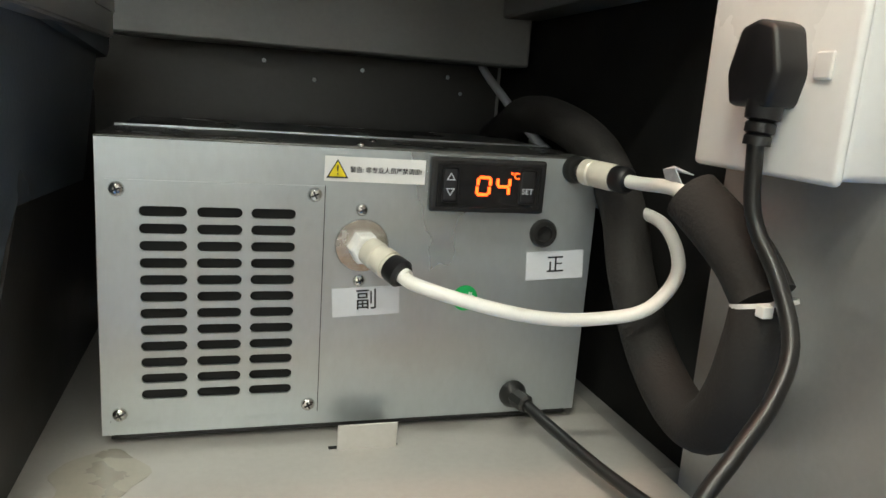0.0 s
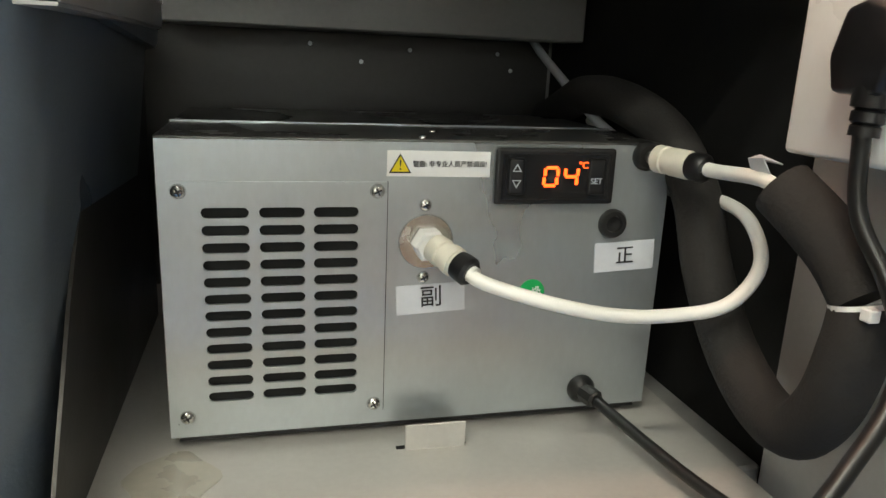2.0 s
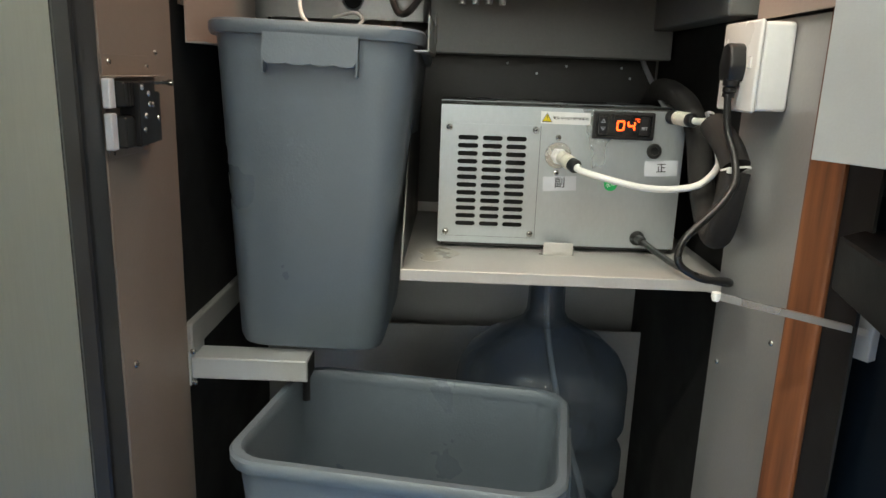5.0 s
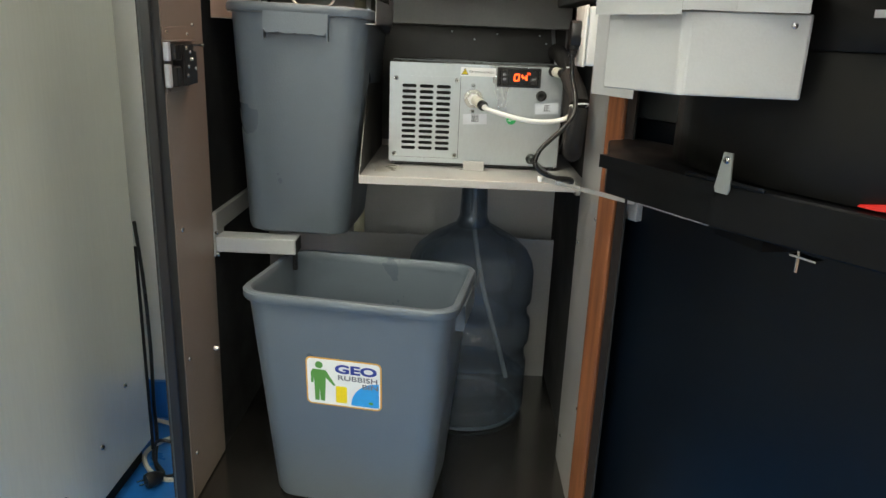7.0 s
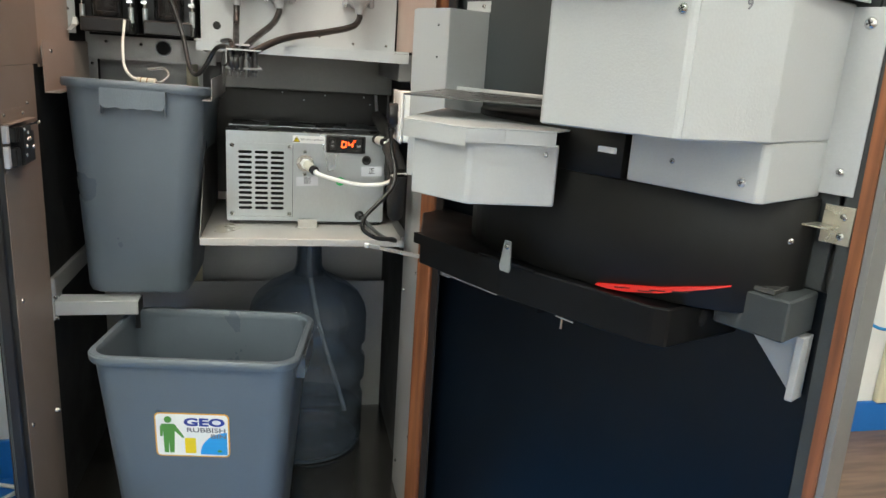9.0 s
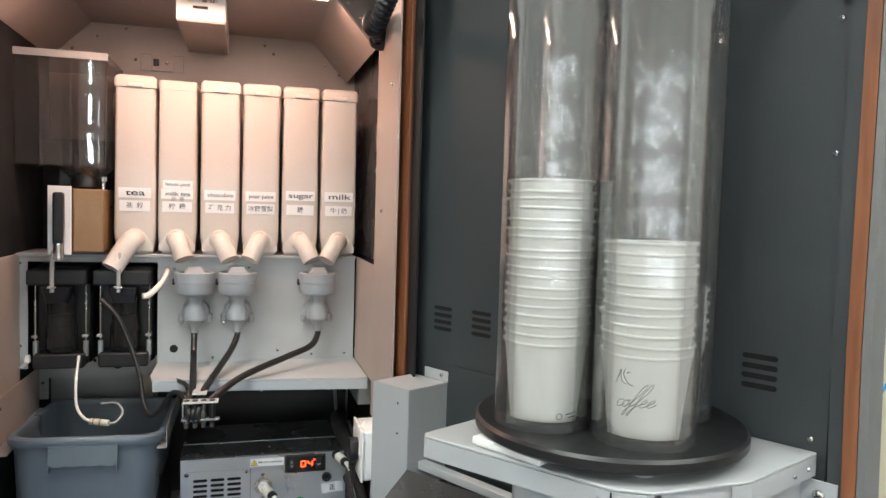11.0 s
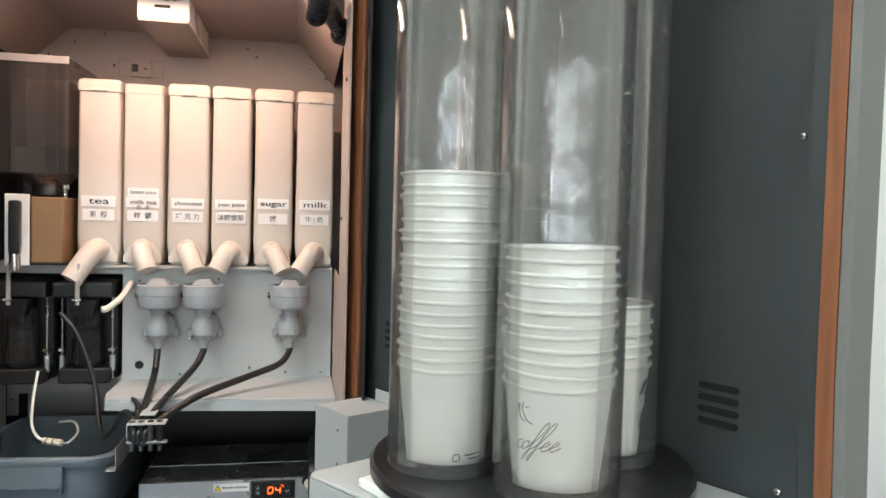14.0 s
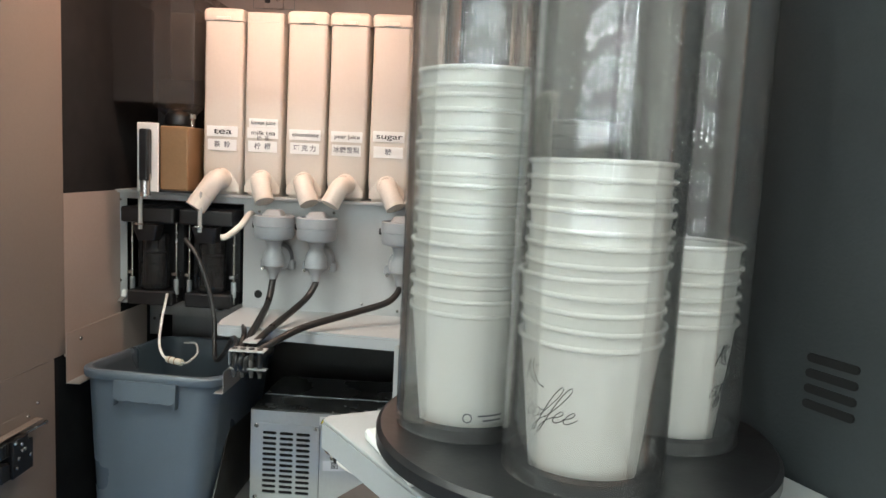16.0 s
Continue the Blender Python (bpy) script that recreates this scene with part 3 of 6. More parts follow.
for x, z in ((0.05, 0.934), (0.141, 0.932), (0.226, 0.932), (0.096, 0.92), (0.24, 0.917)):
    x, z = 0.022 + (x - 0.022) * 1.125, 0.918 + (z - 0.916) * 1.125
    part("rivet", turned([(0, 0.0011), (0.0018, 0.0007), (0.0023, 0)], 10, None, along((x, 0.893, z), (x, 0, z))), "galv", cab, "", True)
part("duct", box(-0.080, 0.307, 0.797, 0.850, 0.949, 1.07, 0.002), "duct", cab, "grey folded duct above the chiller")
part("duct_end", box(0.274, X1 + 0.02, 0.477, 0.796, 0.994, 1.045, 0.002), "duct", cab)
part("rear_sheet", box(X0 - 0.004, -0.09, 0.785, 0.788, 0.995, 1.06), "inner", cab)
part("rear_sheet", box(X0 - 0.004, -0.335, 0.785, 0.788, 0.95, 0.995), "inner", cab)
part("rear_sheet", box(X0 - 0.004, X1 + 0.02, 0.82, 0.823, ZF, 0.48), "inner", cab, "light grey lower back sheet")
hole = part("hole_rim", turned([(0.014, 0.0), (0.016, 0.001), (0.0175, 0.0)], 20, None, along((-0.2, 0.785, 1.025), (-0.2, 0, 1.025))), "galv", cab, "", True)
part("hole", turned([(0, 0.0006), (0.014, 0.0006), (0.014, 0.0)], 20, None, along((-0.2, 0.785, 1.025), (-0.2, 0, 1.025))), "black_matt", hole, "dark round cable hole")
for x, z in ((-0.345, 0.985), (-0.245, 1.03), (-0.315, 1.032), (-0.1, 1.03)):
    screw(cab, (x, 0.7845, z), (0, -1, 0), 0.0035)
# brace along the left side under the bin
part("brace", box(X0 - 0.004, X0 + 0.006, 0.43, 0.80, 0.575, 0.612, 0.002), "inner", cab, "grey angle brace")
part("brace", box(X1 - 0.0, X1 + 0.02, 0.48, 0.80, 0.66, 0.685, 0.002), "inner", cab, "grey angle brace")

# upper compartment
part("ceiling_panel", box(X0 - 0.004, X1 + 0.02, 0.262, 0.886, ZT, ZT + 0.002), "bay", cab)
part("upper_back", box(X0 - 0.006, X1 + 0.022, 0.880, 0.885, 1.262, ZT), "bay", cab, "grey back sheet of the upper bay")
# left wall blackened for the shade beside the hopper
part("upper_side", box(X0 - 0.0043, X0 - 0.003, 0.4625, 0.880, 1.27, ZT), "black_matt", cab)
part("upper_side", box(X1 + 0.021, X1 + 0.0235, 0.4385, 0.880, 1.27, ZT), "galv_dark", cab)


def corner_gusset(sign, xc, w, z0):
    bm = bmesh.new()
    ya, yb = 0.48, 0.8795
    p = [(xc, z0), (xc + sign * w, ZT), (xc + sign * (w + 0.004), ZT), (xc, z0 - 0.004)]
    lo = [bm.verts.new((x, ya, z)) for x, z in p]
    hi = [bm.verts.new((x, yb, z)) for x, z in p]
    bm.faces.new(lo)
    bm.faces.new(hi[::-1])
    for i in range(4):
        j = (i + 1) % 4
        bm.faces.new((lo[i], lo[j], hi[j], hi[i]))
    g = part("corner_gusset", bm, "bay", cab, "sloping corner sheet")
    bm = bmesh.new()
    tri3 = [(xc, z0), (xc + sign * w, ZT), (xc, ZT)]
    lo = [bm.verts.new((x, ya - 0.003, z)) for x, z in tri3]
    hi = [bm.verts.new((x, ya - 0.001, z)) for x, z in tri3]
    bm.faces.new(lo)
    bm.faces.new(hi[::-1])
    for i in range(3):
        bm.faces.new((lo[i], lo[(i + 1) % 3], hi[(i + 1) % 3], hi[i]))
    # darkened jamb colour holds the shade under the cabinet top
    part("corner_plate", bm, "jamb", cab, "triangular corner plate, shade put into its colour")
    for f in (0.2, 0.5, 0.8):
        q = (xc + sign * (w * f - 0.008), ya - 0.003, z0 + (ZT - z0) * f + 0.006)
        part("rivet", turned([(0, 0.0012), (0.002, 0.0007), (0.0026, 0)], 10, None, along(q, (q[0], 0, q[2]))), "chrome", g)


# added sheet: its black is the shade of the cavity around the grinder
part("cavity_shade_sheet", box(X0, -0.192, 0.815, 0.818, 1.272, 1.50), "black_matt", cab, "added black sheet standing in for shade behind the grinder")
corner_gusset(1, X0 - 0.002, 0.080, 1.686)
corner_gusset(-1, X1 + 0.001, 0.078, 1.677)
for x, z in ((-0.26, 1.735), (-0.20, 1.757), (0.10, 1.745), (0.12, 1.728), (0.24, 1.71), (0.275, 1.69), (-0.31, 1.705), (-0.18, 1.69)):
    screw(cab, (x, 0.8795, z), (0, -1, 0), 0.0035)

strip = empty("led_strip", pose(-0.020, 0.480, 1.7618))
tagged(strip, "lit warm white LED strip under the cabinet top", "light")
part("channel", box(-0.226, 0.226, -0.008, 0.008, -0.002, 0.003, 0.001), "white", strip)
part("diffuser", box(-0.223, 0.223, -0.006, 0.006, -0.0075, -0.002, 0.002, 2), "led", strip, "glowing diffuser")

unit = empty("control_unit", pose(-0.025, 0.640, 1.749))
tagged(unit, "cream metal control box hung from the cabinet ceiling", "control box")
part("casing", box(-0.045, 0.045, -0.06, 0.2395, -0.03, 0.0155, 0.002), "white", unit)
part("underside", box(-0.043, 0.043, -0.058, 0.237, -0.0325, -0.0302), "bay", unit, "dark underside sheet")
part("card_slot", box(-0.015, 0.012, -0.0615, -0.059, -0.008, -0.003), "ink", unit, "dark card slot")
part("board", box(-0.03, 0.03, -0.063, -0.0605, 0.006, 0.013), "cream", unit)
for k in range(4):
    part("connector", box(-0.026 + k * 0.014, -0.018 + k * 0.014, -0.066, -0.0632, 0.004, 0.0145), ("yellow", "white", "copper", "chrome")[k], unit)
sock = empty("service_socket", pose(-0.124, 0.8795, 1.686))
tagged(sock, "small service switch plate on the back sheet", "switch")
part("plate", box(-0.022, 0.022, -0.006, 0.0, -0.019, 0.019, 0.001), "bay", sock)
for a, b, c, d in ((-0.046, 0.046, 0.018, 0.019), (-0.046, 0.046, -0.019, -0.018), (-0.046, -0.045, -0.018, 0.018), (0.045, 0.046, -0.018, 0.018)):
    part("cut_line", box(a, b, -0.0006, 0.0, c, d), "duct", sock)
part("switch", box(-0.018, -0.006, -0.010, -0.006, -0.008, 0.008, 0.001), "black", sock)
part("knob", turned([(0, 0.004), (0.003, 0.003), (0.004, 0)], 12, None, along((0.01, -0.006, 0.0), (0.01, -1, 0.0))), "chrome", sock)

# ---------------------------------------------------------------- chiller shelf
shelf = empty("chiller_shelf", pose(0, 0, 0))
tagged(shelf, "pale grey folded sheet metal shelf carrying the chiller", "shelf")
part("tray", box(-0.093, 0.29, 0.434, 0.80, 0.687, 0.690, 0.0006), "shelf", shelf)
part("front_fold", box(-0.093, 0.29, 0.433, 0.4345, 0.676, 0.6895, 0.0004), "shelf", shelf)
bm = bmesh.new()
pr = [(0.434, 0.690), (0.80, 0.690), (0.80, 0.90), (0.60, 0.90), (0.515, 0.80)]
lo = [bm.verts.new((-0.0935, y, z)) for y, z in pr]
hi = [bm.verts.new((-0.0915, y, z)) for y, z in pr]
bm.faces.new(lo)
bm.faces.new(hi[::-1])
for i in range(5):
    bm.faces.new((lo[i], lo[(i + 1) % 5], hi[(i + 1) % 5], hi[i]))
# shelf plate takes the rear colour, which has the shade in it
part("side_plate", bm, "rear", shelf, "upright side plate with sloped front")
tab = part("stop_tab", box(0.088, 0.127, 0.528, 0.5295, 0.688, 0.707, 0.0005), "shelf", shelf, "bent-up stop tab")
part("tab_slot", box(0.083, 0.128, 0.530, 0.5335, 0.6896, 0.6905), "black_matt", shelf)

stain = [( -0.052 + 0.024 * math.cos(a) * (1 + 0.22 * math.sin(3 * a + 1) + 0.1 * math.sin(7 * a)), 0.512 + 0.036 * math.sin(a) * (1 + 0.18 * math.sin(2 * a))) for a in np.linspace(0, 2 * math.pi, 41)[:-1]]
part("water_stain", prism(stain, 0.6900, 0.6903), material("dried_water_stain", (0.40, 0.375, 0.32), 0.3, 0.2, 0.15, 40, 200, 0.03), shelf, "dried tan water stain")

# ---------------------------------------------------------------- water chiller
CY = 0.552
ch = empty("water_chiller", pose(0, 0, 0))
tagged(ch, "galvanised steel water chiller with slotted grille and lit display", "chiller")
part("base_plate", box(-0.048, 0.260, CY + 0.004, 0.765, 0.6935, 0.699), "black", ch)
for fx in (-0.035, 0.245):
    for fy in (0.57, 0.74):
        part("foot", rod((fx, fy, 0.690), (fx, fy, 0.6936), 0.008), "rubber", ch)
part("cover", box(-0.0535, 0.2655, CY + 0.003, 0.765, 0.700, 0.8815, 0.0012, 2), "galv_dark", ch, "dark folded steel cover")
part("lid_seam", box(-0.0538, 0.2658, 0.64, 0.6412, 0.8810, 0.8826), "galv", ch)


def slotted_front():
    """The front sheet, with its slots open in the grille's field."""
    bm = bmesh.new()
    t = 0.0012
    x0, x1, z0, z1 = -0.0525, 0.2645, 0.698, 0.880
    gx0, gx1, gz0, gz1 = -0.0335, 0.0645, 0.7165, 0.8465
    for y in (CY, CY + t):
        o = [bm.verts.new((x, y, z)) for x, z in ((x0, z0), (x1, z0), (x1, z1), (x0, z1))]
        g = [bm.verts.new((x, y, z)) for x, z in ((gx0, gz0), (gx1, gz0), (gx1, gz1), (gx0, gz1))]
        for i in range(4):
            j = (i + 1) % 4
            bm.faces.new((o[i], o[j], g[j], g[i]))
    vs = bm.verts[:]
    for base in (0, 4):
        for i in range(4):
            j = (i + 1) % 4
            bm.faces.new((vs[base + i], vs[base + j], vs[base + j + 8], vs[base + i + 8]))
    return bm


part("front_sheet", slotted_front(), "galv", ch)
# black sheet paints the shade seen through the slots
part("grille_shade_sheet", box(-0.046, 0.076, CY + 0.0013, CY + 0.0028, 0.707, 0.857), "black_matt", ch, "black sheet standing in for shade behind the grille")


def grille():
    """The screwed-on grille plate with three columns of twelve rounded slots."""
    bm = bmesh.new()
    px0, px1, pz0, pz1 = -0.047, 0.077, 0.7075, 0.8565
    cols = [(-0.0295, -0.0030), (0.0025, 0.0285), (0.0335, 0.0600)]
    rows = [0.8385 - i * 0.01035 for i in range(12)]
    h = 0.0031
    y0, y1 = CY - 0.0022, CY - 0.0004
    def wall_face(pts):
        f = [bm.verts.new((x, y0, z)) for x, z in pts]
        bm.faces.new(f)
    # vertical bars and the bars between the slots, with rounded ends
    xs = [px0] + [v for c in cols for v in c] + [px1]
    zt, zb = rows[0] + h, rows[-1] - h
    wall_face([(px0, zt), (px1, zt), (px1, pz1), (px0, pz1)])
    wall_face([(px0, pz0), (px1, pz0), (px1, zb), (px0, zb)])
    for a, b in ((px0, cols[0][0]), (cols[0][1], cols[1][0]), (cols[1][1], cols[2][0]), (cols[2][1], px1)):
        wall_face([(a, zb), (b, zb), (b, zt), (a, zt)])
    for a, b in cols:
        for i in range(11):
            wall_face([(a, rows[i + 1] + h), (b, rows[i + 1] + h), (b, rows[i] - h), (a, rows[i] - h)])
        for z in rows:
            for sx, cx, s in ((a, a + h, -1), (b, b - h, 1)):
                for sz in (-1, 1):
                    arc = [(cx + s * h * math.sin(radians(q)), z + sz * h * math.cos(radians(q))) for q in (0, 22.5, 45, 67.5, 90)]
                    wall_face([(sx, z + sz * h)] + arc)
    bmesh.ops.remove_doubles(bm, verts=bm.verts[:], dist=1e-6)
    ret = bmesh.ops.extrude_face_region(bm, geom=bm.faces[:])
    bmesh.ops.translate(bm, verts=[g for g in ret["geom"] if isinstance(g, bmesh.types.BMVert)], vec=(0, y1 - y0, 0))
    return bm


# black strips paint a shade line below and right of the plate
part("grille_shade_line", box(-0.0477, 0.0777, CY - 0.0004, CY - 0.0001, 0.7068, 0.7075), "black_matt", ch)
part("grille_shade_line", box(0.077, 0.0777, CY - 0.0004, CY - 0.0001, 0.7075, 0.8565), "black_matt", ch)
gr = part("grille", grille(), "galv", ch, "slotted galvanised grille plate")
for x, z in ((-0.041, 0.851), (0.071, 0.851), (-0.042, 0.7125), (0.071, 0.713)):
    screw(gr, (x, CY - 0.0022, z), (0, -1, 0), 0.0045)
for x, z in ((0.101, 0.842), (0.101, 0.796)):
    screw(ch, (x, CY, z), (0, -1, 0), 0.004)
screw(ch, (0.10, 0.562, 0.8815), (0, 0, 1), 0.003)
screw(ch, (0.115, 0.60, 0.8815), (0, 0, 1), 0.003)
screw(ch, (-0.0535, 0.60, 0.78), (-1, 0, 0), 0.004)

# display
dy = CY - 0.004
ctl = part("controller", box(0.1435, 0.2235, dy, CY, 0.8425, 0.878, 0.002, 2), "black", ch, "black thermostat with orange digits")
part("display_window", box(0.1475, 0.2195, dy - 0.0008, dy, 0.846, 0.8745, 0.0004), "glass_dark", ctl)
part("button_plate", box(0.151, 0.162, dy - 0.0012, dy, 0.849, 0.872, 0.002, 2), "black", ctl)
part("button_plate", box(0.204, 0.216, dy - 0.0012, dy, 0.849, 0.872, 0.002, 2), "black", ctl)


def digit(cx, cz, which):
    """Seven-bar figure."""
    w, h, t = 0.0042, 0.0056, 0.0009
    bars = {"a": (0, 2 * h, 1), "b": (w, 1.5 * h, 0), "c": (w, 0.5 * h, 0), "d": (0, 0, 1), "e": (-w, 0.5 * h, 0), "f": (-w, 1.5 * h, 0), "g": (0, h, 1)}
    bm = bmesh.new()
    for k in which:
        x, z, flat = bars[k]
        hw, hh = (w - t * 0.6, t) if flat else (t, h / 2 - t * 0.6)
        lean = 0.09 * (z - h)
        box(cx + x - hw + lean, cx + x + hw + lean, dy - 0.0017, dy - 0.0009, cz + z - h - hh, cz + z - h + hh, 0, 1, bm)
    part("digit", bm, "digit", ctl, "glowing orange numeral")


digit(0.1790, 0.8605, "abcdef")
digit(0.1925, 0.8605, "bcfg")
text("degree_mark", "°C", 0.006, facing(0.2006, dy - 0.001, 0.8675), "digit", ctl)
text("button_text", "SET", 0.0052, facing(0.2100, dy - 0.0014, 0.8575), "silver_label", ctl)
text("arrow", "△", 0.0065, facing(0.1565, dy - 0.0014, 0.8655), "silver_label", ctl)
text("arrow", "▽", 0.0065, facing(0.1565, dy - 0.0014, 0.8555), "silver_label", ctl)


def sticker(name, x0, x1, z0, z1, mat, parent, y=CY, turn=0, label=""):
    cx, cz = (x0 + x1) / 2, (z0 + z1) / 2
    bm = box(x0 - cx, x1 - cx, -0.0005, 0, z0 - cz, z1 - cz)
    bmesh.ops.transform(bm, matrix=pose(cx, y, cz, 0, turn, 0), verts=bm.verts[:])
    return part(name, bm, mat, parent, label)


st = sticker("warning_label", 0.0765, 0.1405, 0.8595, 0.8750, "label", ch, CY, 0.4, "white warning label with yellow triangle")
tri = bmesh.new()
for (s, mat_, yy) in ((1.0, "ink", 0.0008), (0.80, "yellow", 0.0011)):
    b3 = bmesh.new()
    vs = [b3.verts.new((0.0845 + s * a, CY - yy, 0.8668 + s * b)) for a, b in ((-0.0068, -0.0052), (0.0068, -0.0052), (0, 0.0066))]
    b3.faces.new(vs)
    ret = bmesh.ops.extrude_face_region(b3, geom=b3.faces[:])
    bmesh.ops.translate(b3, verts=[g for g in ret["geom"] if isinstance(g, bmesh.types.BMVert)], vec=(0, 0.0003, 0))
    part("triangle", b3, mat_, st)
tri.free()
text("exclamation", "!", 0.0085, facing(0.0845, CY - 0.0013, 0.8664), "ink", st)
text("warning_text", "警告: 非专业人员严禁调设!", 0.0040, facing(0.1152, CY - 0.0008, 0.8670), "ink", st, 0.98)
fu = sticker("label", 0.0845, 0.1285, 0.7725, 0.7915, "silver_label", ch, CY, -3)
text("label_text", "副", 0.0150, facing(0.1065, CY - 0.0008, 0.7825, 0, 3), "ink", fu)
zh = sticker("label", 0.2165, 0.2595, 0.7965, 0.8165, "silver_label", ch, CY, -3)
text("label_text", "正", 0.0135, facing(0.238, CY - 0.0008, 0.8065, 0, 3), "ink", zh)
grn = part("pass_sticker", turned([(0, 0.0006), (0.0088, 0.0006), (0.0088, 0)], 28, None, along((0.174, CY, 0.7835), (0.174, 0, 0.7835))), "green", ch, "round green inspection sticker")
text("sticker_text", "合格", 0.0065, facing(0.174, CY - 0.0009, 0.783, 0, 20), "label", grn)
part("rubber_grommet", turned([(0.005, 0.001), (0.0055, 0.004), (0.0085, 0.004), (0.0098, 0.002), (0.0098, 0)], 24, None, along((0.2265, CY, 0.829), (0.2265, 0, 0.829))), "rubber", ch, "black rubber grommet", True)
part("grommet_hole", turned([(0, 0.0008), (0.0056, 0.0022)], 20, None, along((0.2265, CY, 0.829), (0.2265, 0, 0.829))), "black_matt", ch)

# fittings: outlet in the middle, inlet at the upper corner
wsh = part("outlet_fitting", turned([(0.0, 0.0012), (0.0168, 0.0012), (0.0175, 0)], 28, None, along((0.102, CY, 0.819), (0.102, 0, 0.819))), "chrome", ch, "white push-fit outlet on a steel washer", True)
od, o0 = Vector((0.52, -0.80, -0.30)).normalized(), Vector((0.102, CY, 0.819))
part("hex_nut", turned([(0, 0.001), (0.0105, 0.001), (0.0105, 0.009), (0.009, 0.0105), (0, 0.0105)], 6, None, along(o0, o0 + Vector((0.15, -0.95, -0.1)))), "white", wsh)
o1 = o0 + Vector((0.003, -0.010, -0.001))
part("fitting_body", turned([(0, 0), (0.0088, 0), (0.0092, 0.008), (0.0083, 0.009), (0.0083, 0.013), (0.0094, 0.0135), (0.0094, 0.019), (0.008, 0.0195), (0.008, 0.021), (0, 0.021)], 24, None, along(o1, o1 + od)), "cream", wsh, "cream ribbed body", True)
o2 = o1 + od * 0.021
part("collar", turned([(0, 0), (0.0085, 0), (0.009, 0.003), (0.009, 0.009), (0.0072, 0.011), (0, 0.011)], 24, None, along(o2, o2 + od)), "black", wsh, "black release collar", True)
o3 = o2 + od * 0.010
ring = part("water_hose", hose([o3 - od * 0.004, o3 + od * 0.012, (0.163, 0.491, 0.797), (0.200, 0.485, 0.7905), (0.235, 0.481, 0.7905), (0.264, 0.473, 0.799), (0.2835, 0.476, 0.821), (0.2855, 0.494, 0.843), (0.289, 0.53, 0.848), (0.297, 0.58, 0.84), (0.299, 0.65, 0.85), (0.298, 0.75, 0.88)], 0.0042, 14), "tube_white", None, "", True)
part("end_sleeve", rod(o3 - od * 0.002, o3 + od * 0.004, 0.0052), "white", ring, "", True)
tagged(ring, "white water hose looping across the front of the chiller", "hose")

i0 = Vector((0.2455, CY, 0.8735))
inl = part("inlet_fitting", turned([(0.003, 0.001), (0.004, 0.006), (0.0075, 0.006), (0.0095, 0.003), (0.0095, 0)], 24, None, along(i0, i0 + Vector((0, -1, 0)))), "rubber", ch, "white push-fit inlet with black collar", True)
idr = Vector((0.24, -0.97, -0.02)).normalized()
part("stub", rod(i0, i0 + idr * 0.014, 0.0042), "galv_dark", inl, "", True)
i1 = i0 + idr * 0.010
part("fitting_body", turned([(0, 0), (0.0068, 0), (0.0088, 0.002), (0.0088, 0.009), (0.0078, 0.010), (0.0078, 0.0135), (0.0088, 0.014), (0.0088, 0.027), (0.008, 0.030), (0, 0.030)], 24, None, along(i1, i1 + idr)), "cream", inl, "cream ribbed body", True)
i2 = i1 + idr * 0.030
part("collar", turned([(0, 0), (0.0082, 0), (0.0086, 0.003), (0.0086, 0.009), (0.007, 0.011), (0, 0.011)], 24, None, along(i2, i2 + idr)), "black", inl, "black release collar", True)
i3 = i2 + idr * 0.010

# insulated hose: from behind, over the corner, down and up again to the inlet
sleeve = empty("insulated_hose", pose(0, 0, 0))
tagged(sleeve, "white hose in a black foam sleeve bent down beside the chiller", "hose")
part("foam_sleeve", hose([(0.288, 0.83, 0.876), (0.276, 0.75, 0.895), (0.264, 0.69, 0.905), (0.262, 0.625, 0.904), (0.271, 0.572, 0.886), (0.278, 0.540, 0.850), (0.279, 0.520, 0.808), (0.278, 0.488, 0.770), (0.275, 0.448, 0.748), (0.271, 0.415, 0.750), (0.268, 0.394, 0.776), (0.268, 0.386, 0.808), (0.270, 0.386, 0.826)], 0.0155, 20), "foam", sleeve, "", True)
part("foam_sleeve", hose([(0.270, 0.387, 0.831), (0.267, 0.401, 0.847), (0.263, 0.418, 0.860), (0.2575, 0.437, 0.873)], 0.0155, 20, 5), "foam", sleeve, "", True)
part("white_hose", hose([i3 - idr * 0.003, i3 + idr * 0.010, (0.2600, 0.462, 0.8745), (0.258, 0.446, 0.8735), (0.258, 0.428, 0.868)], 0.0042, 12), "tube_white", sleeve, "", True)
tie = part("cable_tie", turned([(0.0150, -0.0012), (0.0158, -0.0012), (0.0158, 0.0012), (0.0150, 0.0012)], 24, None, along((0.270, 0.3865, 0.8285), (0.269, 0.390, 0.84)), True), "white", sleeve, "white cable tie")
part("tie_head", box(0.256, 0.262, 0.370, 0.376, 0.826, 0.832, 0.0006), "white", tie)
flag = part("label_flag", loft([[(0.252, 0.462, 0.877), (0.252, 0.446, 0.878), (0.2525, 0.446, 0.878), (0.2525, 0.462, 0.877)], [(0.247, 0.462, 0.888), (0.244, 0.446, 0.890), (0.2445, 0.446, 0.8905), (0.2475, 0.462, 0.8885)], [(0.253, 0.461, 0.890), (0.256, 0.446, 0.887), (0.2565, 0.446, 0.8875), (0.2535, 0.461, 0.8905)]]), "silver_label", sleeve, "curled silver tape flag")
flag.matrix_basis = pose(0.009, 0.003, -0.004)
grey = part("grey_hose", hose([(0.286, 0.872, 0.985), (0.277, 0.862, 0.955), (0.267, 0.74, 0.912), (0.2635, 0.66, 0.885), (0.268, 0.62, 0.872)], 0.0040, 10), "silver_label", None, "", True)
tagged(grey, "pale grey hose behind the foam sleeve", "hose")

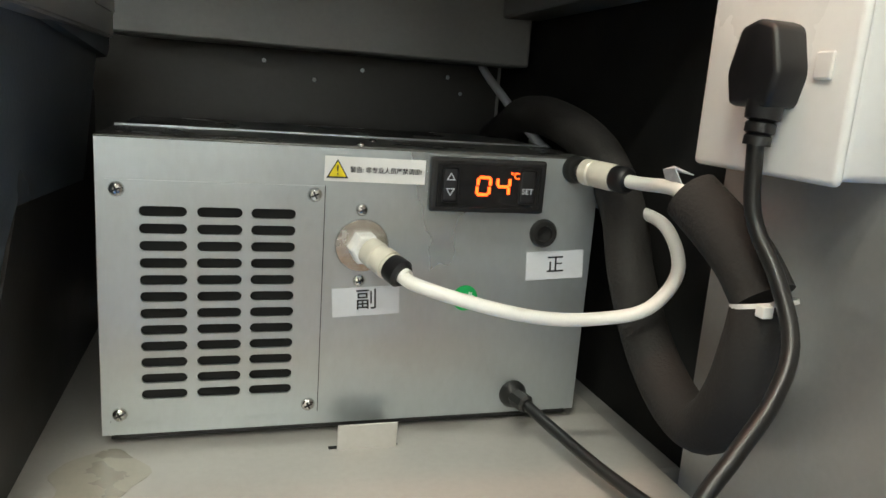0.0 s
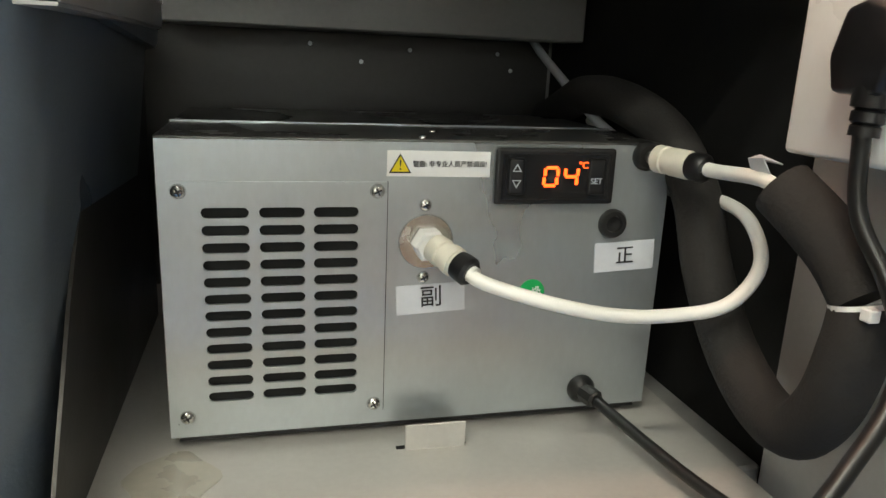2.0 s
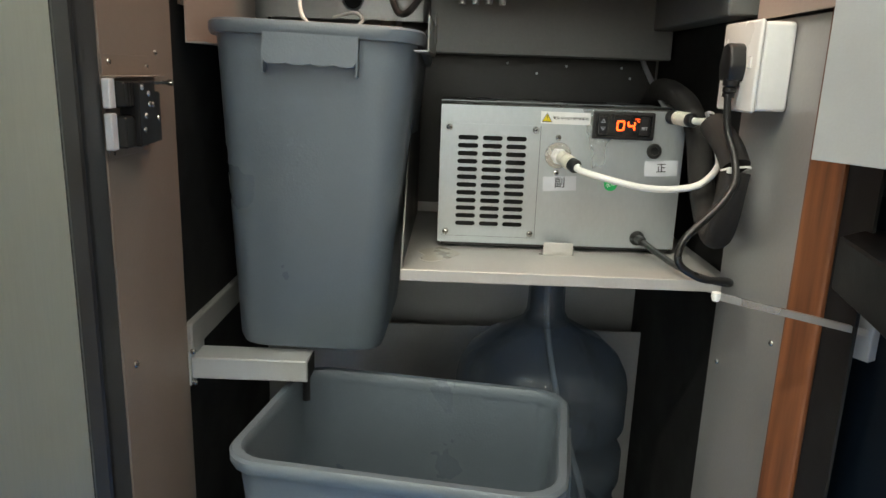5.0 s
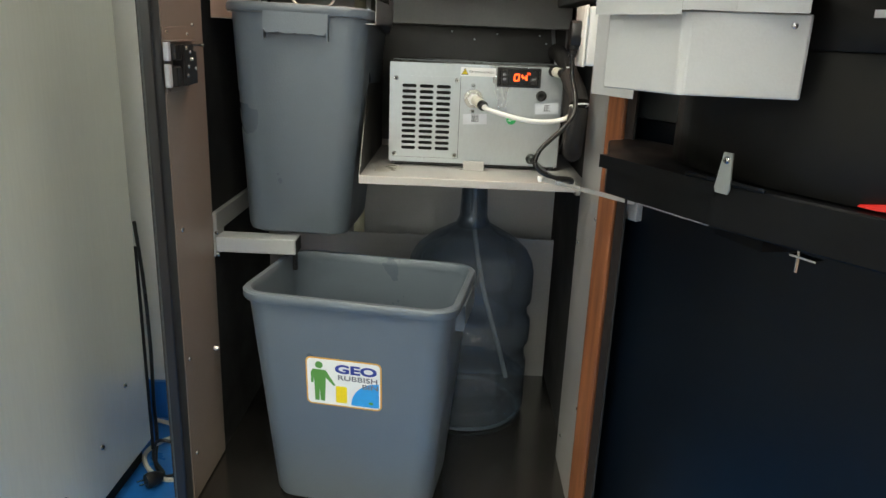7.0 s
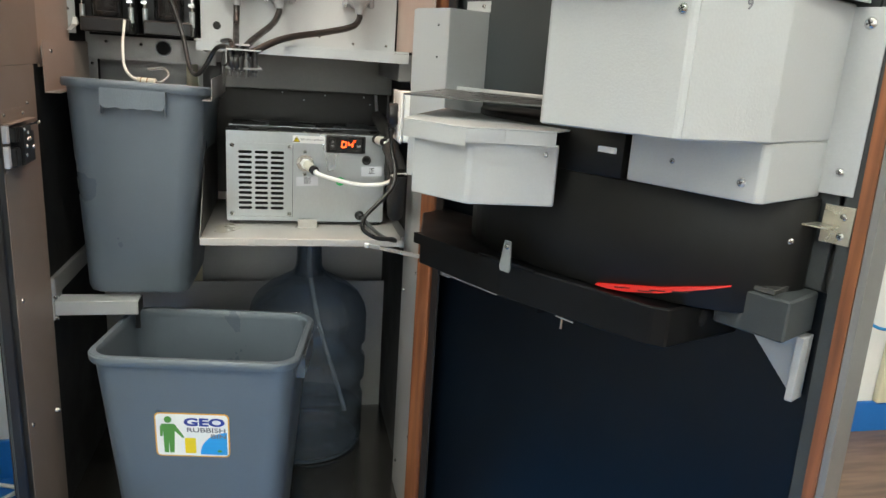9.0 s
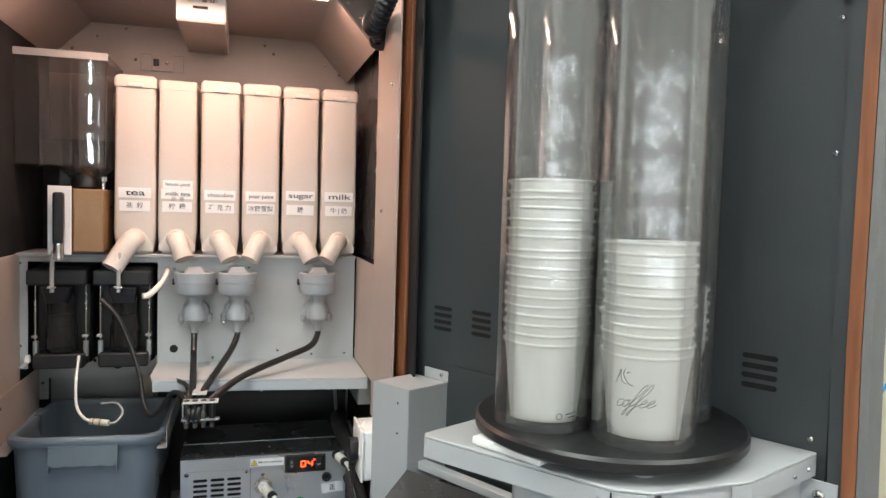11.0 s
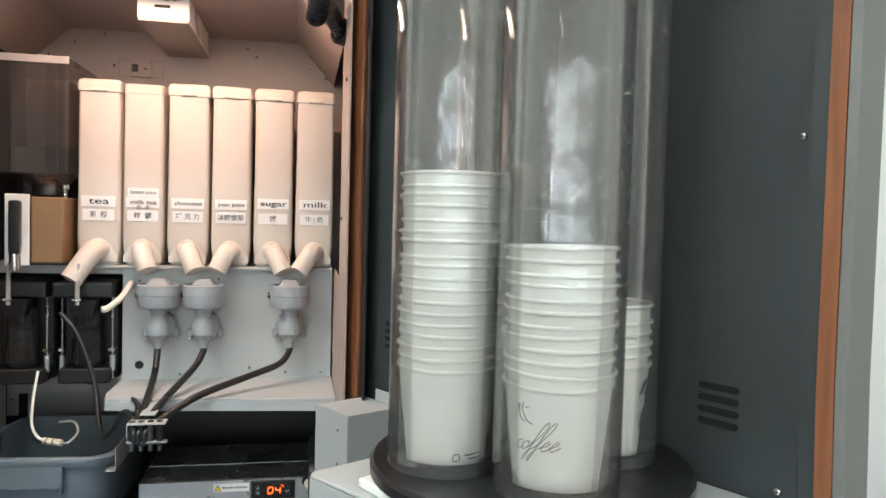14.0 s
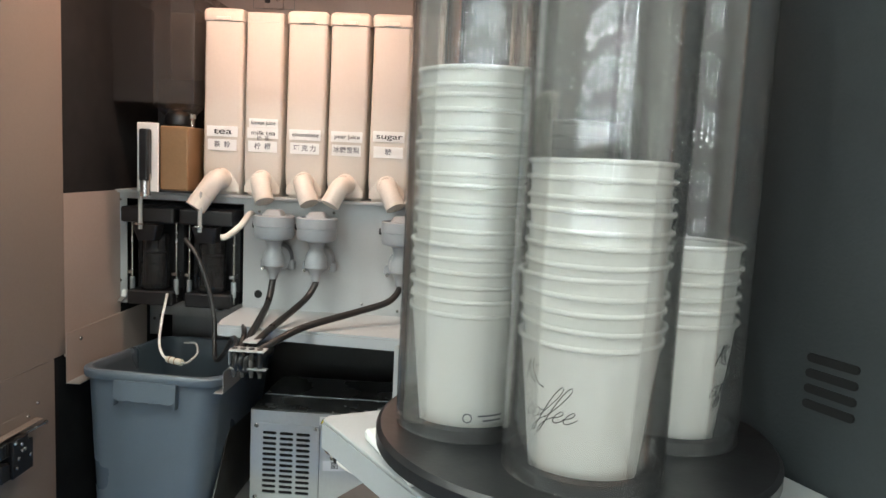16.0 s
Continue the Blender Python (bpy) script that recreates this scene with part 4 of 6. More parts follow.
# power lead of the chiller with its plug in the wall socket
gl = part("cable_gland", turned([(0, 0.008), (0.006, 0.008), (0.0085, 0.005), (0.010, 0.002), (0.010, 0)], 20, None, along((0.2155, CY, 0.712), (0.2155, 0, 0.712))), "rubber", ch, "black cable gland", True)
part("gland_nut", turned([(0, 0), (0.0065, 0), (0.0065, 0.012), (0.005, 0.014), (0, 0.014)], 8, None, along((0.2155, CY - 0.006, 0.712), (0.222, CY - 0.03, 0.711))), "rubber", gl)
lead4 = empty("power_lead", pose(0, 0, 0))
tagged(lead4, "black power lead with a moulded three-pin plug", "cable")
part("cable", hose([(0.2175, CY - 0.012, 0.712), (0.228, 0.50, 0.706), (0.240, 0.45, 0.7015), (0.251, 0.395, 0.704), (0.263, 0.352, 0.710), (0.255, 0.334, 0.718), (0.225, 0.325, 0.722), (0.200, 0.325, 0.738), (0.204, 0.330, 0.760), (0.222, 0.335, 0.779), (0.243, 0.342, 0.799), (0.257, 0.352, 0.820), (0.259, 0.368, 0.845), (0.255, 0.386, 0.872), (0.252, 0.389, 0.908)], 0.0039, 12), "rubber", lead4, "", True)
plug_bm = loft([[(0.2555 + 0.011 * sx, 0.392 + 0.43 * a, 0.921 + b * 0.85) for a, b in ((-0.030, 0.0), (0.030, 0.0), (0.040, 0.018), (0.026, 0.042), (-0.0, 0.046), (-0.026, 0.042), (-0.040, 0.018))] for sx in (-0.9, 0.9)])
bmesh.ops.bevel(plug_bm, geom=plug_bm.edges[:], offset=0.003, segments=2, affect="EDGES", profile=0.5)
pl = part("plug", plug_bm, "black", lead4, "black moulded three-pin plug", True, 60)
part("strain_relief", turned([(0.0045, 0.0), (0.0062, 0.0), (0.0062, 0.004), (0.0052, 0.005), (0.0068, 0.006), (0.0068, 0.010), (0.0055, 0.011), (0.0078, 0.012), (0.0085, 0.020), (0, 0.020)], 16, None, along((0.252, 0.388, 0.904), (0.254, 0.388, 0.93))), "black", pl, "ribbed strain relief", True)
skt = empty("wall_socket", pose(0.2995, 0.3985, 0.936))
tagged(skt, "white surface-mounted socket box with a rocker switch", "socket")
part("back_box", box(-0.032, 0.0, -0.046, 0.046, -0.044, 0.044, 0.004, 3), "white", skt, "", True)
part("face_plate", box(-0.0375, -0.0322, -0.049, 0.049, -0.046, 0.046, 0.003, 3), "white", skt, "", True)
part("rocker_switch", box(-0.0393, -0.0375, -0.038, -0.028, -0.002, 0.010, 0.001, 2), "white", skt)


# ---------------------------------------------------------------- rubbish bins
BH = 0.395


def rubbish_bin(name, m, label):
    th = empty(name, m)
    tagged(th, label, "bin", "rubbish bins")
    w1, d1, w0, d0, t = 0.360, 0.254, 0.280, 0.183, 0.0028

    def ring(z, inset, r):
        f = z / BH
        return [(x, y, z) for x, y in rrect(w0 + (w1 - 0.016 - w0) * f - 2 * inset, d0 + (d1 - 0.016 - d0) * f - 2 * inset, r)]
    loops = [ring(0.0, 0.012, 0.03), ring(0.004, 0.003, 0.034), ring(0.014, 0.0, 0.036), ring(BH * 0.5, 0, 0.036), ring(BH - 0.016, 0, 0.036), ring(BH - 0.016, t, 0.034), ring(BH * 0.5, t, 0.034), ring(0.016, t, 0.033), ring(0.006, t + 0.006, 0.03)]
    part("body", loft(loops), "bin", th, "", True)
    def rim(w, d, z, r):
        return [(x, y, z) for x, y in rrect(w, d, r)]
    part("rim", loft([rim(w1 - 0.026, d1 - 0.026, BH - 0.016, 0.036), rim(w1 - 0.004, d1 - 0.004, BH - 0.016, 0.042), rim(w1, d1, BH - 0.011, 0.043), rim(w1, d1, BH - 0.003, 0.043), rim(w1 - 0.005, d1 - 0.005, BH, 0.042), rim(w1 - 0.021, d1 - 0.021, BH, 0.038), rim(w1 - 0.026, d1 - 0.026, BH - 0.004, 0.036), rim(w1 - 0.026, d1 - 0.026, BH - 0.016, 0.036)], None, False, False), "bin", th, "rolled rim", True)
    for s in (-1, 1):
        bm = bmesh.new()
        n = 24
        rows = []
        for i in range(n + 1):
            f = i / n
            y = -0.054 + 0.108 * f
            zlow = BH - 0.046 - 0.003 * abs(math.sin(f * math.pi * 4)) + (0.006 if i in (0, n) else 0)
            rows.append([(s * (w1 / 2 - 0.004), y, BH - 0.014), (s * (w1 / 2 + 0.003), y, BH - 0.014), (s * (w1 / 2 + 0.004), y, zlow), (s * (w1 / 2 + 0.001), y, zlow)])
        part("handle", loft(rows, bm), "bin", th, "moulded grip with wavy edge", True)
        for yy in (-0.054, 0.052):
            part("handle_web", box(*sorted((s * (w1 / 2 - 0.012), s * (w1 / 2 + 0.003))), yy, yy + 0.002, BH - 0.058, BH - 0.015), "bin", th)
    return th


rubbish_bin("rubbish_bin", pose(-0.209, 0.592, 0.563, -4.2, 1.4, 0) @ pose(0, 0, 0, 0, 0, 90), "blue-grey plastic waste bin hung high in the cabinet")
bin2 = rubbish_bin("rubbish_bin", pose(-0.072, 0.366, ZF + 0.002, 0, 0, -9.0), "blue-grey plastic rubbish bin with a printed sticker on the cabinet floor")


def bin_sticker():
    """The printed sticker on the bin's long side, leaning with the taper."""
    th = empty("bin_sticker", pose(0, 0, 0))
    lean = math.degrees(math.atan2((0.238 - 0.183) / 2, BH))
    base = pose(-0.003, -(0.183 + (0.238 - 0.183) * 0.247 / BH) / 2 - 0.0010, 0.247, 90 + lean, 0, 0)
    W, H = 0.128, 0.088

    def flat(name, pts, z, mat, label=""):
        bm = prism(pts, z, z + 0.0003)
        bmesh.ops.transform(bm, matrix=base, verts=bm.verts[:])
        return part(name, bm, mat, bin2_print, label)
    global bin2_print
    bm = prism(rrect(W, H, 0.009), 0.0, 0.0004)
    bmesh.ops.transform(bm, matrix=base, verts=bm.verts[:])
    bin2_print = part("printed_sticker", bm, "orange_line", bin2, "white sticker with orange border, green shape and blue lettering")
    bpy.data.objects.remove(th)
    flat("sticker_field", rrect(W - 0.005, H - 0.005, 0.007), 0.0004, "label")
    # plain upright green shape and a yellow box
    flat("green_shape", [(x - 0.041, y) for x, y in ((-0.011, 0.022), (0.011, 0.022), (0.016, 0.014), (0.027, -0.004), (0.024, -0.006), (0.011, 0.008), (0.0085, -0.036), (0.001, -0.036), (0, -0.012), (-0.001, -0.036), (-0.0085, -0.036), (-0.009, 0.008), (-0.0105, -0.004), (-0.0145, -0.003), (-0.0145, 0.016))], 0.0007, "leaf_green")
    flat("green_dot", [(-0.041 + 0.0065 * math.cos(a), 0.0305 + 0.0065 * math.sin(a)) for a in np.linspace(0, 2 * math.pi, 17)[:-1]], 0.0007, "leaf_green")
    flat("yellow_shape", [(x - 0.004, y - 0.021) for x, y in rrect(0.019, 0.031, 0.002, 2)], 0.0007, "yellow")
    arc = [(0.0595 - 0.047 * math.cos(a), -0.0385 + 0.045 * math.sin(a)) for a in np.linspace(0, math.pi / 2, 12)]
    flat("blue_arc", [(0.0595, -0.0385)] + arc, 0.0007, "sky_blue")
    flat("green_dot", [(0.046 + 0.004 * math.cos(a), -0.031 + 0.0025 * math.sin(a)) for a in np.linspace(0, 2 * math.pi, 13)[:-1]], 0.001, "leaf_green")
    text("sticker_text", "GEO", 0.021, base @ pose(0.021, 0.026, 0.0009), "print_blue", bin2_print, fit=0.070, bold=0.0008)
    text("sticker_text", "RUBBISH", 0.0125, base @ pose(0.024, 0.0105, 0.0009), "grey_ink", bin2_print, fit=0.066, bold=0.0002)
    text("sticker_text", "BIN", 0.0115, base @ pose(0.045, -0.0015, 0.0012), "grey_ink", bin2_print, fit=0.026, bold=0.0002)


bin2_print = None
bin_sticker()

# brackets that carry the upper bin
br = empty("bin_bracket", pose(0, 0, 0))
tagged(br, "thin folded sheet rail carrying the upper bin", "bracket", "bin brackets")
part("upright", box(-0.3425, -0.3410, 0.447, 0.74, 0.944, 1.03, 0.0004), "bay", br)
part("ledge", box(-0.3425, -0.318, 0.447, 0.74, 0.9425, 0.944), "inner", br)
part("tie_plate", box(-0.351, -0.3425, 0.47, 0.73, 1.0, 1.02), "inner", br)
screw(br, (-0.3405, 0.49, 1.012), (1, 0, 0), 0.004)
br2 = empty("bin_bracket", pose(0, 0, 0))
tagged(br2, "thin folded sheet rail carrying the upper bin", "bracket", "bin brackets")
part("upright", box(-0.0685, -0.067, 0.447, 0.74, 0.943, 0.981, 0.0004), "inner", br2)
part("ledge", box(-0.084, -0.0685, 0.447, 0.74, 0.9415, 0.943), "inner", br2)
part("tie_plate", box(-0.0668, -0.0658, 0.66, 0.74, 0.96, 1.0), "inner", br2)

# waste chute bar under the bin
bar = empty("support_bar", pose(0, 0, 0))
tagged(bar, "light grey square tube bar fixed to the cabinet side", "bar")
part("tube", box(-0.349, -0.206, 0.430, 0.472, 0.540, 0.568, 0.0015), "light_sheet", bar)
part("end_cap", box(-0.2058, -0.2045, 0.432, 0.470, 0.542, 0.566), "black_matt", bar)
part("end_plate", box(-0.3515, -0.349, 0.426, 0.478, 0.532, 0.576, 0.0005), "light_sheet", bar)
screw(bar, (-0.346, 0.429, 0.576), (0, -1, 0), 0.004)
screw(bar, (-0.346, 0.429, 0.535), (0, -1, 0), 0.004)
part("drain_pipe", rod((-0.212, 0.455, 0.505), (-0.212, 0.455, 0.552), 0.005), "black", bar)

# lock on the left jamb
lk = empty("door_lock", pose(0, 0, 0))
tagged(lk, "black door lock case on a silver strike plate", "lock")
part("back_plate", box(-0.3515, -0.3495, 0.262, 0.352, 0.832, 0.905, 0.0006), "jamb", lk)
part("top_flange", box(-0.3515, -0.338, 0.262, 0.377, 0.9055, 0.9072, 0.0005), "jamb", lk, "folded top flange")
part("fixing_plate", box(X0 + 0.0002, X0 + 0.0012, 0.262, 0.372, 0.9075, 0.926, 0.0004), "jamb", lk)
case = part("lock_case", prism([(0.287, 0.842), (0.336, 0.8435), (0.336, 0.8915), (0.3245, 0.8925), (0.3245, 0.902), (0.287, 0.9015)], 0.0, 0.019, 0.001), "black", lk, "stepped black lock case")
case.matrix_basis = Matrix(((0, 0, 1, -0.349), (1, 0, 0, 0), (0, 1, 0, 0), (0, 0, 0, 1)))
for z0, z1 in ((0.8795, 0.902), (0.842, 0.871)):
    part("bolt_block", box(-0.349, -0.334, 0.266, 0.2865, z0, z1, 0.0015), "rubber", lk, "dark grey bolt block")
    part("strike", box(-0.349, -0.3415, 0.254, 0.2655, z0 - 0.001, z1 + 0.003, 0.001), "silver_label", lk, "pale strike plate")
for k in range(2):
    part("bolt_groove", box(-0.3338, -0.3333, 0.272 + k * 0.006, 0.2735 + k * 0.006, 0.880, 0.9015), "black_matt", lk)
pinr = part("bolt_pin", rod((-0.336, 0.300, 0.9005), (-0.336, 0.377, 0.8995), 0.0018), "chrome", lk, "", True)
part("pin_head", rod((-0.336, 0.377, 0.8995), (-0.336, 0.380, 0.8995), 0.0035), "chrome", pinr, "", True)
for y, z in ((0.294, 0.897), (0.308, 0.8905), (0.309, 0.8805), (0.3165, 0.880), (0.329, 0.866), (0.300, 0.870), (0.296, 0.857)):
    screw(lk, (-0.3298, y, z), (1, 0, 0), 0.0030)
for y, z in ((0.275, 0.919), (0.356, 0.9155), (0.382, 0.930), (0.345, 0.838), (0.272, 0.8365)):
    screw(lk, (X0 + (0.0014 if z > 0.91 and y < 0.37 else 0.0008), y, z), (1, 0, 0), 0.0032)
kn = part("cable_clip", turned([(0, 0.008), (0.004, 0.007), (0.006, 0.0)], 10, None, along((X0 + 0.0005, 0.40, 0.365), (0, 0.40, 0.37))), "chrome", None, "", True)
tagged(kn, "small silver wing nut on the side panel", "nut")

# ---------------------------------------------------------------- water bottle
wb = empty("water_bottle", pose(0.117, 0.665, ZF + 0.0005))
tagged(wb, "large blue-tinted clear water bottle, nearly empty, with suction hose", "bottle")
prof = [(0, 0.012), (0.10, 0.006), (0.118, 0.0), (0.127, 0.006), (0.131, 0.02), (0.131, 0.045), (0.127, 0.052), (0.131, 0.06), (0.131, 0.12), (0.126, 0.13), (0.126, 0.165), (0.134, 0.175), (0.134, 0.215), (0.126, 0.225), (0.126, 0.255), (0.134, 0.265), (0.134, 0.325), (0.130, 0.345), (0.118, 0.368), (0.092, 0.392), (0.06, 0.410), (0.036, 0.424), (0.029, 0.440), (0.027, 0.50), (0.0285, 0.503), (0.0285, 0.520), (0.025, 0.522), (0.0245, 0.44), (0.0335, 0.418)]
part("bottle_body", turned(prof, 56), "bottle", wb, "", True, 60)
part("water", turned([(0, 0.014), (0.098, 0.009), (0.124, 0.012), (0.128, 0.03), (0.128, 0.085), (0, 0.085)], 48), clear("water", (0.80, 0.88, 0.93), 0.02, 1.33, 0.02), wb, "shallow rest of water", True)
part("suction_hose", hose([(0.0, 0.0, 0.54), (0.0, 0.0, 0.50), (0.005, -0.005, 0.40), (0.03, -0.03, 0.28), (0.062, -0.05, 0.18), (0.085, -0.06, 0.10)], 0.005, 10), "hose_clear", wb, "pale suction hose", True)
part("base_ring", turned([(0.112, 0.0005), (0.1225, 0.002), (0.1225, 0.008), (0.119, 0.009)], 48), clear("bottle_base", (0.75, 0.80, 0.84), 0.08, 1.5, 0.35), wb)
sup = part("supply_hose", hose([(0.112, 0.665, 0.672), (0.115, 0.68, 0.682), (0.17, 0.72, 0.670), (0.22, 0.735, 0.655), (0.27, 0.74, 0.672), (0.30, 0.74, 0.72), (0.296, 0.74, 0.80)], 0.0035, 8), "hose_clear", None, "", True)
tagged(sup, "thin clear hose from the bottle's neck", "hose")

# ---------------------------------------------------------------- mixing panel, canisters
PY = 0.652
pan = empty("drink_mixing_station", pose(0, 0, 0))
tagged(pan, "light grey mixing panel with folded shelf edge", "panel")
bx = bmesh.new()
for a, b, c, d in ((-0.362, -0.339, 1.045, 1.268), (-0.106, 0.289, 1.045, 1.268), (-0.339, -0.106, 1.253, 1.268)):
    box(a, b, PY, PY + 0.002, c, d, 0, 1, bx)
part("front_sheet", bx, "light_sheet", pan)
part("top_ledge", box(-0.362, 0.289, PY - 0.012, 0.783, 1.264, 1.270, 0.001), "light_sheet", pan, "pale ledge under the canisters")
# black sheet paints the shade deep behind the brewers
part("recess_shade_sheet", box(-0.339, -0.106, PY + 0.10, PY + 0.103, 1.045, 1.26), "black_matt", pan)
bm = bmesh.new()
pr = [(-0.098, 0.50), (0.291, 0.47), (0.291, PY), (-0.106, PY), (-0.106, 0.54)]
part("drip_shelf", prism(pr, 1.046, 1.050), "light_sheet", pan, "sloped light grey drip shelf")
bm.free()
part("shelf_lip", loft([[(-0.098, 0.4985, 1.030), (-0.098, 0.5005, 1.030), (-0.098, 0.5005, 1.0455), (-0.098, 0.4985, 1.0455)], [(0.291, 0.4685, 1.028), (0.291, 0.4705, 1.028), (0.291, 0.4705, 1.0455), (0.291, 0.4685, 1.0455)]]), "light_sheet", pan)
part("panel_hole", turned([(0, 0.0005), (0.008, 0.0005), (0.008, 0)], 20, None, along((-0.075, PY, 1.078), (-0.075, 0, 1.078))), "black_matt", pan, "round black hole")
for x, z in ((-0.352, 1.25), (-0.352, 1.09), (-0.075, 1.24), (0.07, 1.245), (0.27, 1.06), (0.20, 1.06), (0.0, 1.058), (0.13, 1.07)):
    screw(pan, (x, PY, z), (0, -1, 0), 0.0032)

names = [("tea", "茶  粉"), ("milk tea", "柠  檬"), ("chocolate", "巧 克 力"), ("pear juice", "冰糖雪梨"), ("sugar", "糖"), ("milk", "牛 | 奶")]
edges = [(-0.187, -0.111), (-0.107, -0.034), (-0.027, 0.049), (0.054, 0.128), (0.134, 0.208), (0.214, 0.288)]


def canister(i, x0, x1, words, han):
    cx, w = (x0 + x1) / 2, x1 - x0
    th = empty("powder_canister", pose(cx, PY - 0.004, 1.2705))
    tagged(th, "milky plastic powder canister labelled " + words, "canister", "powder canisters")
    def ring(z, ins, back=0.128):
        return [(x, y + back / 2 + 0.0, z) for x, y in rrect(w - 2 * ins, back - 2 * ins, 0.006, 3)]
    part("body", loft([ring(0.0, 0.006), ring(0.03, 0.001), ring(0.05, 0.0), ring(0.325, 0.0015)]), "milky", th, "", True)
    if i != 1:
        part("lid", loft([ring(0.3255, -0.0005), ring(0.340, -0.0008), ring(0.346, 0.001), ring(0.349, 0.005)]), "milky", th, "snap-on lid", True)
        part("lid_grip", box(-0.014, 0.014, -0.0035, 0.0005, 0.326, 0.333, 0.001), "spout", th)
    else:
        part("lid", loft([ring(0.3255, 0.001), ring(0.343, 0.0015)]), "milky", th, "flat lid", True)
    d = [(-1, -0.6), (1, -0.6), (1, -0.55), (-1, -0.6), (1, -0.6), (-1, -0.6)][i]
    sx = [-0.55, 0.45, 0.55, -0.55, 0.6, -0.75][i]
    c0 = Vector((0, 0.0, 0.030))
    nz = part("outlet_cap", turned([(0, 0.014), (0.014, 0.013), (0.0185, 0.009), (0.020, 0.0)], 24, None, along(c0, c0 + Vector((0, -1, 0)))), "spout", th, "", True)
    part("flange", loft([[(x, -0.0012, z) for x, z in ((-0.034, 0.006), (0.034, 0.006), (0.034, 0.018), (0.018, 0.042), (-0.018, 0.042), (-0.034, 0.018))], [(x, 0.001, z) for x, z in ((-0.034, 0.006), (0.034, 0.006), (0.034, 0.018), (0.018, 0.042), (-0.018, 0.042), (-0.034, 0.018))]]), "spout", th)
    e = Vector((sx * 0.038, -0.038, -0.008)) if i else Vector((-0.034, -0.046, -0.026))
    part("spout", hose([(0, -0.006, 0.030), (sx * 0.010, -0.024, 0.024), tuple(e)], 0.0178 if i else 0.0195, 18, 5), "spout", th, "cloudy bent spout", True)
    # labels
    fy = -0.0012
    big = {0: (0.0165, 0.036), 1: (0.012, 0.046), 2: (0.0105, 0.050), 3: (0.0105, 0.048), 4: (0.0145, 0.050), 5: (0.0155, 0.046)}[i]
    up = 0.0 if i < 4 else 0.004
    lab = part("name_label", box(-0.030, 0.030, fy, fy + 0.0008, 0.110 + up, 0.130 + up), "label", th, "white printed label")
    text("label_text", words, big[0], facing(0.001, fy - 0.0004, 0.120 + up), "ink", lab, fit=big[1], bold=0.00008)
    if i == 1:
        l3 = part("label_strip", box(-0.027, 0.029, fy, fy + 0.0008, 0.1305, 0.147), "label", th)
        text("label_text", "lemon juice", 0.0105, facing(0.001, fy - 0.0004, 0.139), "ink", l3, fit=0.046)
        text("label_text", "奶  茶", 0.0095, facing(0.001, fy - 0.0004, 0.1095), "grey_ink", lab)
    l2 = part("name_label", box(-0.028, 0.028, fy, fy + 0.0008, 0.084, 0.105), "label", th, "white printed label")
    text("label_text", han, 0.0125, facing(0, fy - 0.0004, 0.0945), "grey_ink", l2, bold=0.0001)


for i, ((a, b), (words, han)) in enumerate(zip(edges, names)):
    canister(i, a, b, words, han)


def mixer(cx):
    th = empty("mixing_bowl", pose(cx, PY - 0.002, 1.14))
    tagged(th, "grey plastic powder mixing bowl with whipper housing", "mixer", "mixing bowls")
    part("bowl", turned([(0.0, 0.050), (0.018, 0.052), (0.030, 0.056), (0.0325, 0.062), (0.0325, 0.078), (0.0335, 0.079), (0.0335, 0.097), (0.031, 0.099), (0.028, 0.098), (0.026, 0.090), (0.012, 0.066), (0, 0.064)], 32, None, pose(0, -0.042, 0) @ Matrix.Diagonal((1.14, 1.14, 1, 1))), "mixer", th, "", True)
    part("funnel_cap", loft([[(x, y - 0.042, 0.0985) for x, y in rrect(0.040, 0.034, 0.006, 3)], [(x, y - 0.042, 0.109) for x, y in rrect(0.026, 0.022, 0.004, 3)]]), "mixer", th, "", True)
    part("neck", turned([(0.017, 0.052), (0.013, 0.038), (0.016, 0.030), (0.020, 0.022), (0.020, 0.004), (0.014, 0.0), (0.009, -0.012), (0.008, -0.022), (0, -0.022)], 24, None, pose(0, -0.042, 0)), "mixer", th, "", True)
    part("whipper_housing", turned([(0, 0.030), (0.020, 0.028), (0.026, 0.022), (0.027, 0.0)], 24, None, along((0, 0, 0.016), (0, -1, 0.016))), "mixer", th, "", True)
    for s in (-1, 1):
        part("bayonet_lug", box(s * 0.027 - 0.006, s * 0.027 + 0.006, -0.02, -0.004, -0.008, 0.012, 0.003), "mixer", th)
    part("steam_port", turned([(0, 0.012), (0.006, 0.012), (0.008, 0)], 14, None, along((-0.03, -0.036, 0.078), (-1, -0.036, 0.078))), "black", th, "", True)
    part("clip_screw", turned([(0, 0.006), (0.003, 0.006), (0.004, 0)], 10, None, along((-0.026, -0.02, -0.006), (-0.026, -1, -0.006))), "chrome", th)


for cx in (-0.033, 0.048, 0.207):
    mixer(cx)
mix_ends = [(-0.033, 0.603, 1.112), (0.048, 0.603, 1.112), (0.207, 0.603, 1.112)]
